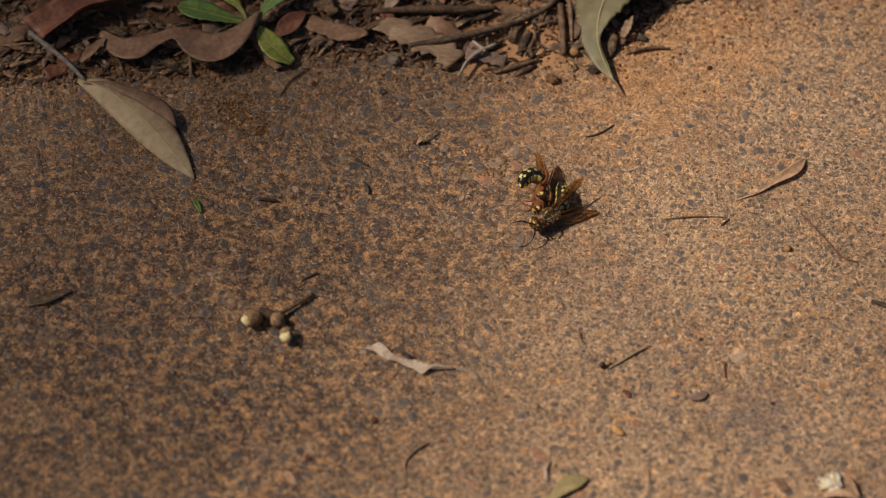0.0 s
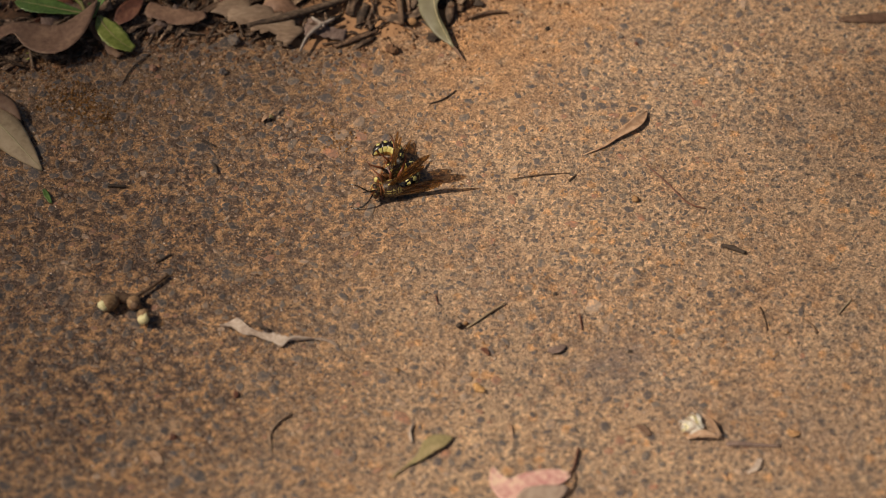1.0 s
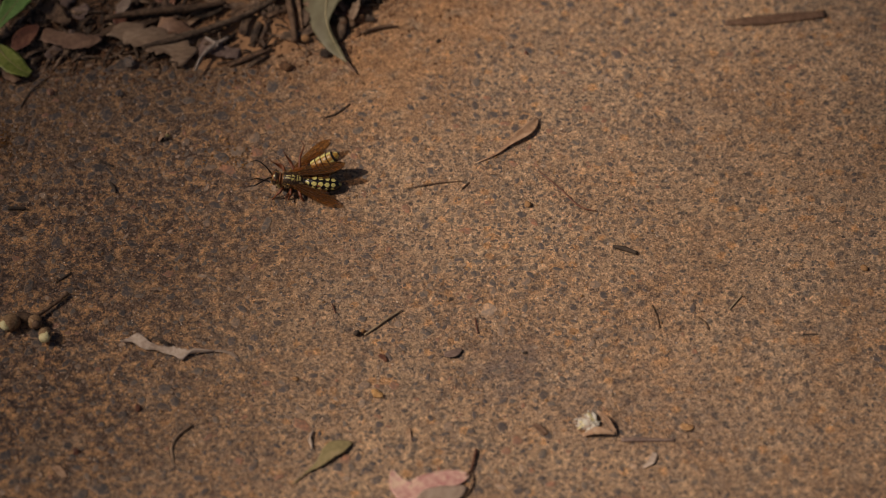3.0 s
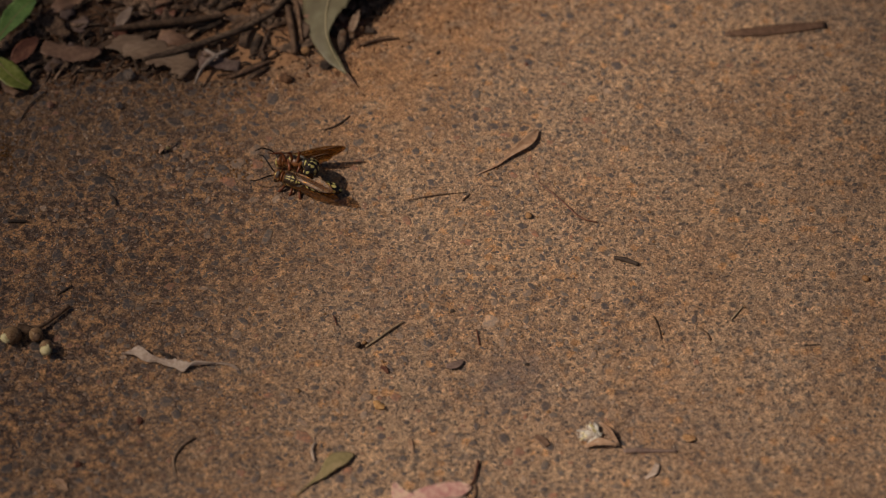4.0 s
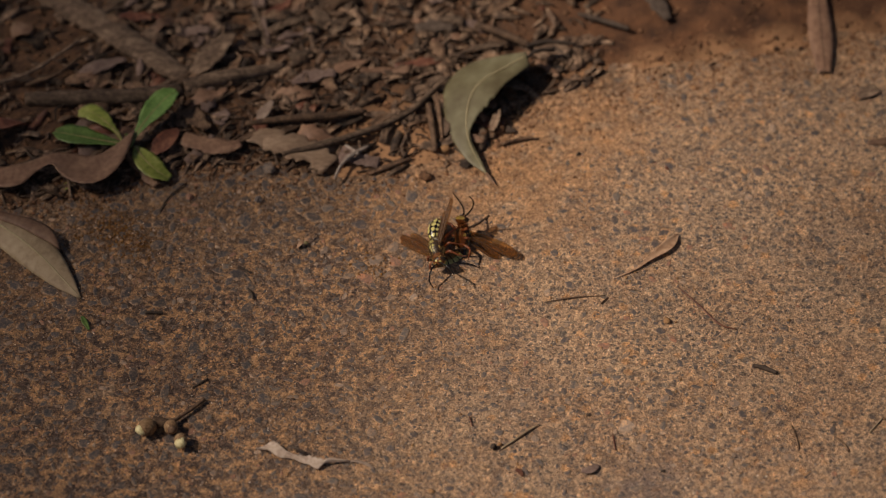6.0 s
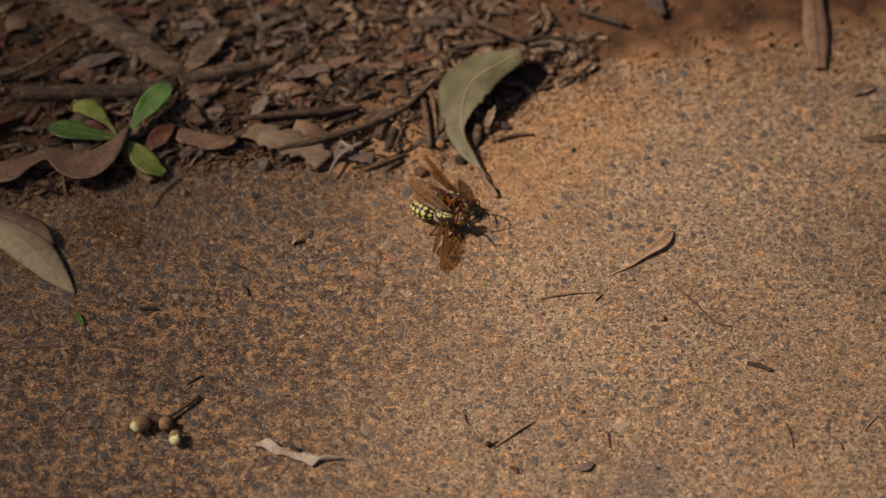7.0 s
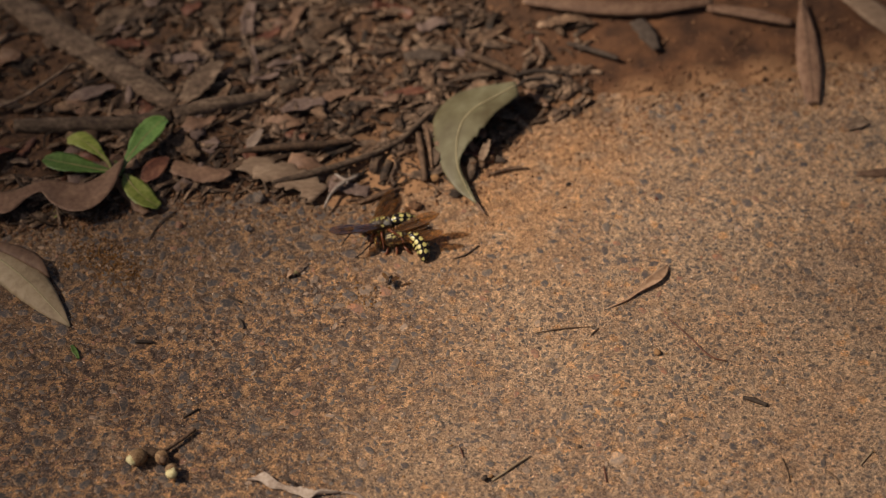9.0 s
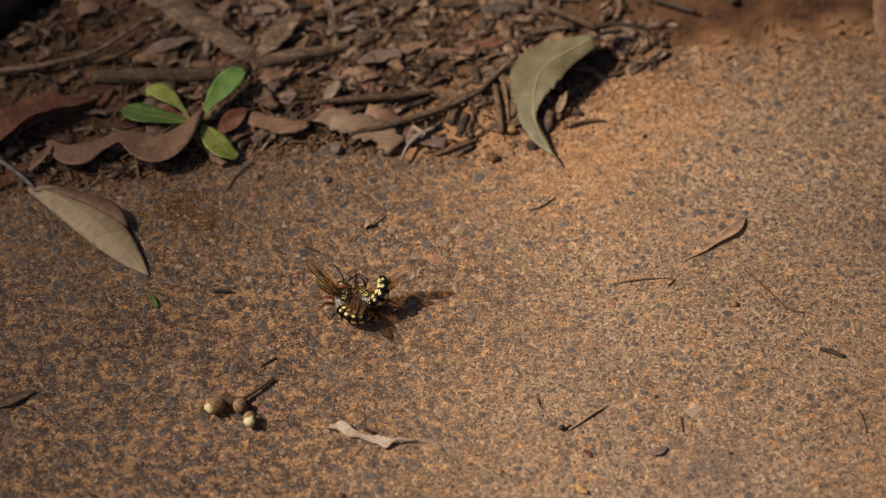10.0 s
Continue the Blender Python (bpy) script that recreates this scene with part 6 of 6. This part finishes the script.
def small_fly():
    top = tagged(new("fly"), "small dark fly darting low over the path", "fly")
    top.empty_display_size = 0.003
    top.scale = (0.7, 0.7, 0.7)
    for name, x, rx, ry, rz in (("thorax", 0.0, 1.1, 0.9, 0.9), ("abdomen", -1.9, 1.5, 1.0, 0.85), ("head", 1.4, 0.6, 0.8, 0.7)):
        v, f = [], []
        rings = [(x + rx * math.cos(math.pi * i / 8), ry * max(math.sin(math.pi * i / 8), 0.05), rz * max(math.sin(math.pi * i / 8), 0.05), 0) for i in range(9)][::-1]
        v, f, _ = lathe(rings, 16, lambda u, w: 0)
        mesh_object(name, v, f, M_BLACK, parent=top)
    for side in (-1, 1):
        w = wing_mesh("wing", 4.2, 1.8, side < 0, top)
        w.location, w.rotation_euler = (0.1 * MM, side * 0.7 * MM, 0.7 * MM), (0, radians(-8), radians(side * 140))
        for k in range(3):
            v, f = tube([(0.6 - 0.6 * k, side * 0.5, -0.5), (0.9 - 0.9 * k, side * 1.5, -0.3), (1.1 - 1.2 * k, side * 2.0, -1.5)], [0.12, 0.1, 0.06], n=8, sides=5)
            mesh_object("leg", v, f, M_BLACK, parent=top)
    return top


FLY = small_fly()

chips()
BENDS = (0.22, 0.2, 0.18, 0.16, 0.14, 0.1)

def body_rows(which, rows):
    """Rows: seconds, place in mm and turn of the body, bend of the abdomen under and aside, sweep and lift of the two pairs of wings, all in degrees."""
    top, segs, wings = which
    walk(top, [(t, pose(x * MM, y * MM, z * MM, a, b, c)) for t, x, y, z, a, b, c, *_ in rows])
    chain = [[] for _ in segs]
    for t, *_, under, aside, _a, _b, _c, _d in rows:
        m = Matrix.Translation([q * MM for q in JOINT])
        for k, part_rows in enumerate(chain):
            m = m @ pose(0, 0, 0, 0, 0, aside * BENDS[k]) @ pose(0, 0, 0, 0, under * BENDS[k], 0)
            part_rows.append((t, m.copy()))
            m = m @ pose(-SEG[k][0] * 0.97 * MM, 0, 0)
    for ob, part_rows in zip(segs, chain):
        walk(ob, part_rows)
    for k, ob in enumerate(wings):
        side = 1 if k % 2 == 0 else -1
        back, drop = (0, 0) if k < 2 else (9, -4)
        at = ob.location.copy()
        walk(ob, [(r[0], Matrix.Translation(at) @ pose(0, 0, 0, 0, 0, side * min(r[9 if side > 0 else 11] + back, 192)) @ pose(0, 0, 0, 0, -(r[10 if side > 0 else 12] + drop), 0) @ pose(0, 0, 0, -side * max(6, min(46, 165 - r[9 if side > 0 else 11])))) for r in rows])


def motions():
    body_rows(WASP_A, [
        (0.00, -41.60, 25.31, 3.37, -59.1, -6.5, -132.7, -54, 44, 172, 12, 170, -3),
        (0.50, -41.47, 24.53, 3.10, -52.6, 3.4, -127.8, -59, 15, 167, 3, 152, 2),
        (0.75, -42.17, 24.18, 3.17, -62.7, 1.7, -144.8, -82, 26, 181, 4, 146, 8),
        (1.00, -42.86, 23.84, 3.23, -71.9, -2.8, -161.2, -106, 36, 194, 5, 140, 13),
        (1.12, -43.11, 24.47, 3.42, -59.1, -4.2, -168.8, -67, 27, 189, 2, 147, 12),
        (1.25, -43.37, 25.11, 3.61, -46.2, -3.9, -176.5, -29, 18, 183, -1, 154, 10),
        (1.38, -43.62, 25.75, 3.81, -33.4, -1.9, 176.1, 10, 9, 178, -4, 161, 9),
        (1.50, -43.87, 26.38, 4.00, -21.0, 1.6, 169.2, 49, -0, 172, -7, 168, 7),
        (2.00, -43.90, 34.20, 6.10, -14.0, 1.0, 168.0, 12, 6, 138, -4, 187, 14),
        (2.50, -41.88, 28.36, 4.61, -18.1, -15.1, 187.0, 9, -1, 159, 5, 161, 5),
        (3.00, -41.76, 31.01, 4.19, -22.9, -10.3, 177.9, 1, 4, 167, 2, 171, 9),
        (3.50, -41.65, 33.65, 3.77, -28.3, -6.3, 168.5, -7, 9, 175, -0, 181, 13),
        (4.00, -41.54, 36.30, 3.35, -34.3, -3.2, 158.9, -15, 13, 184, -3, 190, 18),
        (4.25, -41.40, 38.40, 4.33, -7.0, 13.1, -164.7, -30, 33, 166, 4, 186, 9),
        (4.50, -41.26, 40.51, 5.30, 24.9, 8.6, -124.4, -45, 52, 148, 11, 181, 1),
        (5.00, -41.37, 43.33, 3.81, 49.2, 13.1, -103.8, -30, 17, 133, -2, 179, -11),
        (5.50, -42.46, 41.51, 4.00, 42.9, 8.7, -109.9, -38, 3, 139, 5, 179, 2),
        (6.00, -40.49, 46.86, 4.33, 40.9, 0.9, -79.1, -39, -9, 145, 4, 147, 3),
        (6.50, -38.52, 52.21, 4.65, 35.2, -4.7, -47.8, -40, -22, 151, 2, 115, 5),
        (7.00, -36.54, 57.56, 4.98, 27.3, -6.5, -16.0, -41, -35, 157, -0, 83, 6),
        (7.25, -30.17, 56.47, 4.90, 24.8, -5.7, -26.8, -18, -9, 139, 1, 74, 2),
        (7.50, -23.80, 55.38, 4.82, 22.2, -5.3, -37.6, 5, 17, 122, 2, 66, -2),
        (8.00, -25.91, 48.18, 4.42, -0.8, 11.7, -89.4, -27, -5, 99, 1, 109, 5),
        (8.17, -26.83, 51.97, 4.77, 5.1, 4.3, -33.1, -15, -9, 118, -4, 114, 3),
        (8.33, -27.76, 55.75, 5.11, 2.2, -4.6, 22.4, -4, -14, 137, -10, 119, 1),
        (8.50, -28.68, 59.54, 5.46, -6.8, -7.3, 74.8, 7, -14, 140, 2, 128, -6),
        (8.67, -37.48, 62.14, 5.22, -5.5, 6.5, 114.5, -18, 1, 116, -1, 122, -2),
        (8.83, -46.28, 64.74, 4.98, 4.0, 16.7, 152.1, -43, 19, 75, 12, 120, -4),
        (9.00, -55.09, 67.34, 4.74, 18.3, 18.8, -167.8, -68, 38, 35, 26, 118, -5),
        (9.17, -50.98, 60.02, 4.76, 14.8, 18.5, 146.2, -50, 21, 74, 26, 112, 3),
        (9.33, -46.88, 52.71, 4.78, 12.6, 15.8, 100.7, -32, 4, 113, 26, 105, 11),
        (9.50, -42.78, 45.39, 4.80, 13.0, 12.5, 55.9, -13, -13, 152, 25, 98, 46),
        (9.67, -57.19, 36.91, 4.31, 15.0, 11.1, 66.7, 2, 24, 136, 28, 104, 13),
        (9.83, -71.60, 28.44, 3.82, 16.8, 9.4, 77.5, 17, 61, 119, 31, 109, 7),
        (10.00, -86.01, 19.96, 3.33, 18.2, 7.4, 88.1, 32, 99, 103, 34, 115, 0),
    ])
    body_rows(WASP_B, [
        (0.00, -44.14, 32.36, 3.94, -114.0, 6.0, -94.7, -186, 14, 175, 8, 209, -20),
        (0.25, -43.89, 31.55, 3.73, -102.1, 6.9, -104.8, -167, 10, 175, -1, 157, -14),
        (0.50, -43.64, 30.75, 3.51, -90.5, 9.8, -114.6, -149, 7, 174, -10, 105, -7),
        (1.00, -43.38, 30.43, 3.81, -93.8, 11.3, -126.9, -176, 5, 167, -20, 110, -4),
        (1.50, -42.61, 32.55, 3.16, -98.8, -10.9, -121.5, -143, 6, 191, 2, 87, 11),
        (1.62, -42.71, 31.77, 3.29, -90.5, -5.3, -143.0, -107, 18, 187, -8, 97, 5),
        (1.75, -42.80, 30.99, 3.41, -84.8, 2.9, -163.4, -70, 29, 184, -17, 106, -2),
        (1.88, -42.70, 30.60, 3.20, -58.2, 8.5, 180.6, -20, 40, 180, -10, 100, 4),
        (2.00, -42.60, 30.20, 3.10, -46.0, 6.0, 186.0, 6, 50, 172, 4, 98, 14),
        (2.25, -41.81, 29.16, 3.19, -114.5, -2.0, 190.3, 7, 12, 162, -7, 140, -4),
        (2.50, -40.63, 28.88, 2.92, 179.3, -1.9, -150.5, 10, 11, 147, 0, 170, -13),
        (3.00, -40.83, 33.55, 3.14, 154.8, 12.8, -162.6, -24, -5, 162, 8, 183, -2),
        (3.50, -41.03, 38.21, 3.36, 126.2, 20.6, 179.2, -59, -20, 176, 15, 196, 9),
        (4.00, -41.24, 42.88, 3.57, 96.0, 18.7, 159.2, -93, -35, 191, 22, 208, 20),
        (4.25, -38.40, 41.38, 3.91, 95.8, 1.1, -172.8, -111, 1, 180, 8, 198, 9),
        (4.50, -35.57, 39.87, 4.24, 87.2, -14.4, -143.6, -129, 36, 169, -6, 187, -2),
        (4.75, -33.76, 43.32, 3.62, 94.8, -6.1, 156.4, -103, 24, 128, 28, 150, 24),
        (5.00, -31.95, 46.78, 3.00, 91.5, 4.6, 97.7, -78, 12, 84, 62, 112, 52),
        (5.50, -32.74, 46.11, 3.18, 101.5, 3.9, 101.4, -45, 38, 86, 60, 114, 50),
        (5.88, -33.07, 51.09, 3.26, 115.7, -37.4, 100.8, -88, 32, 112, 40, 134, 36),
        (6.25, -33.40, 56.07, 3.33, 164.4, -74.4, 61.5, -131, 26, 148, 12, 150, 18),
        (6.62, -33.73, 61.05, 3.41, -88.8, -53.3, -36.4, -175, 20, 185, -5, 171, 8),
        (7.00, -34.07, 66.03, 3.48, -71.0, -12.2, -42.9, -218, 14, 206, -7, 150, 8),
        (7.12, -31.36, 63.44, 3.40, -97.7, -18.4, -20.1, -174, 4, 192, -3, 119, 0),
        (7.25, -28.65, 60.85, 3.32, -124.9, -13.8, 3.2, -129, -6, 178, 0, 88, -8),
        (7.38, -25.94, 58.26, 3.24, -147.8, -0.1, 21.6, -85, -16, 164, 4, 58, -16),
        (7.50, -23.23, 55.67, 3.15, 193.7, 19.2, 34.0, -41, -26, 150, 8, 27, -23),
        (7.67, -24.56, 55.54, 3.00, -132.3, -27.4, 14.8, -29, -7, 151, 7, 67, -12),
        (7.83, -25.89, 55.41, 2.85, -63.2, -42.3, -44.9, -18, 12, 152, 6, 107, -0),
        (8.00, -27.21, 55.28, 2.69, -13.4, -5.8, -83.8, -6, 31, 152, 5, 147, 12),
        (8.17, -29.42, 57.31, 2.89, 18.4, 44.1, -81.3, -9, 8, 162, 9, 123, 0),
        (8.33, -31.63, 59.34, 3.09, 125.7, 64.5, 6.1, -11, -16, 172, 13, 99, -11),
        (8.50, -33.84, 61.36, 3.30, 178.6, 18.8, 36.4, -13, -39, 181, 18, 75, -23),
        (8.67, -39.43, 62.21, 3.29, -149.6, 62.6, 66.0, -9, -61, 182, 12, 108, -14),
        (8.83, -45.01, 63.05, 3.29, -45.5, 54.4, 168.3, -4, -82, 183, 7, 142, -5),
        (9.00, -50.60, 63.90, 3.29, -23.6, 8.7, -172.1, 1, -104, 183, 1, 175, 5),
        (9.17, -50.14, 57.87, 3.37, -41.6, 56.2, -178.9, -24, -69, 190, 6, 161, 2),
        (9.33, -49.68, 51.85, 3.44, -173.4, 69.7, 57.8, -48, -34, 197, 11, 146, 0),
        (9.50, -49.22, 45.82, 3.52, 156.7, 23.5, 37.9, -72, 2, 204, 15, 131, -2),
        (9.60, -55.29, 40.56, 3.63, -176.8, 44.3, 39.3, -42, 30, 194, 14, 130, 2),
        (9.70, -61.35, 35.30, 3.75, -134.1, 61.1, 60.4, -11, 59, 183, 12, 129, 5),
        (9.80, -67.42, 30.05, 3.86, -69.7, 60.6, 104.2, 20, 87, 172, 11, 128, 9),
        (9.90, -73.48, 24.79, 3.97, -28.2, 43.4, 124.0, 50, 116, 161, 9, 126, 13),
        (10.00, -79.55, 19.53, 4.08, -2.0, 22.5, 124.9, 81, 144, 150, 8, 125, 16),
    ])
    # a leaf scrap that is dragged out from under the gum leaf and back
    here = [q / MM for q in LOOSE_SCRAP.location]
    walk(LOOSE_SCRAP, [(t, pose((here[0] + dx) * MM, (here[1] + dy) * MM, (here[2] + dz) * MM, 0, 0, turn)) for t, dx, dy, dz, turn in (
        (0.0, -9, 27, 2.0, 40), (5.7, -9, 27, 2.0, 40), (6.7, 0, 0, 0, 0), (8.6, 0, 0, 0, 0), (8.9, -9, 27, 2.0, 40), (10.0, -9, 27, 2.0, 40))])
    # the unseen crown sways, and the shade it is added for moves with it
    walk(SHADE_CROWN, [(t, pose(dx * MM, 0, 0)) for t, dx in ((0.0, 32), (0.5, 36), (1.0, 34), (2.5, 56), (4.0, 62), (5.5, 36), (7.0, 30), (8.5, 42), (9.5, -4), (10.0, 4))])
    rows = []
    for t, x, y, z, turn in ((0.0, 520, -300, 200, 130), (4.6, 420, -480, 200, 125), (5.0, 170, -250, 120, 115), (5.1, 70, -55, 62, 110), (5.2, 11.7, 107.4, 60, 112), (5.4, -60, 420, 180, 115), (6.0, -300, 560, 260, 170),
                             (7.0, -520, 420, 240, 250), (7.6, -430, 300, 200, 285), (7.9, -230, 150, 130, 290), (8.0, -144.2, 78, 100, 285), (8.1, -140, -20, 100, 300), (8.2, -9, -60, 60, 315), (8.3, 90, -220, 90, 300),
                             (8.6, 240, -520, 220, 300), (10.0, 420, -700, 300, 300)):
        rows.append((t, x, y, z, 0, -15, turn, 25, 0, 100, 15, 100, 15))
    body_rows(WASP_C, rows)
    walk(FLY, [(t, pose(x * MM, y * MM, z * MM, 0, 0, turn)) for t, x, y, z, turn in (
        (0.0, -380, 330, 90, 300), (8.2, -330, 260, 80, 320), (8.7, -180, 190, 60, -20), (8.9, -75, 95, 14, -60), (9.0, -51.3, 47.4, 2.5, -100), (9.1, -59.5, 18.9, 4, -110), (9.3, -90, -130, 50, -100), (10.0, -200, -420, 90, -95))])


motions()
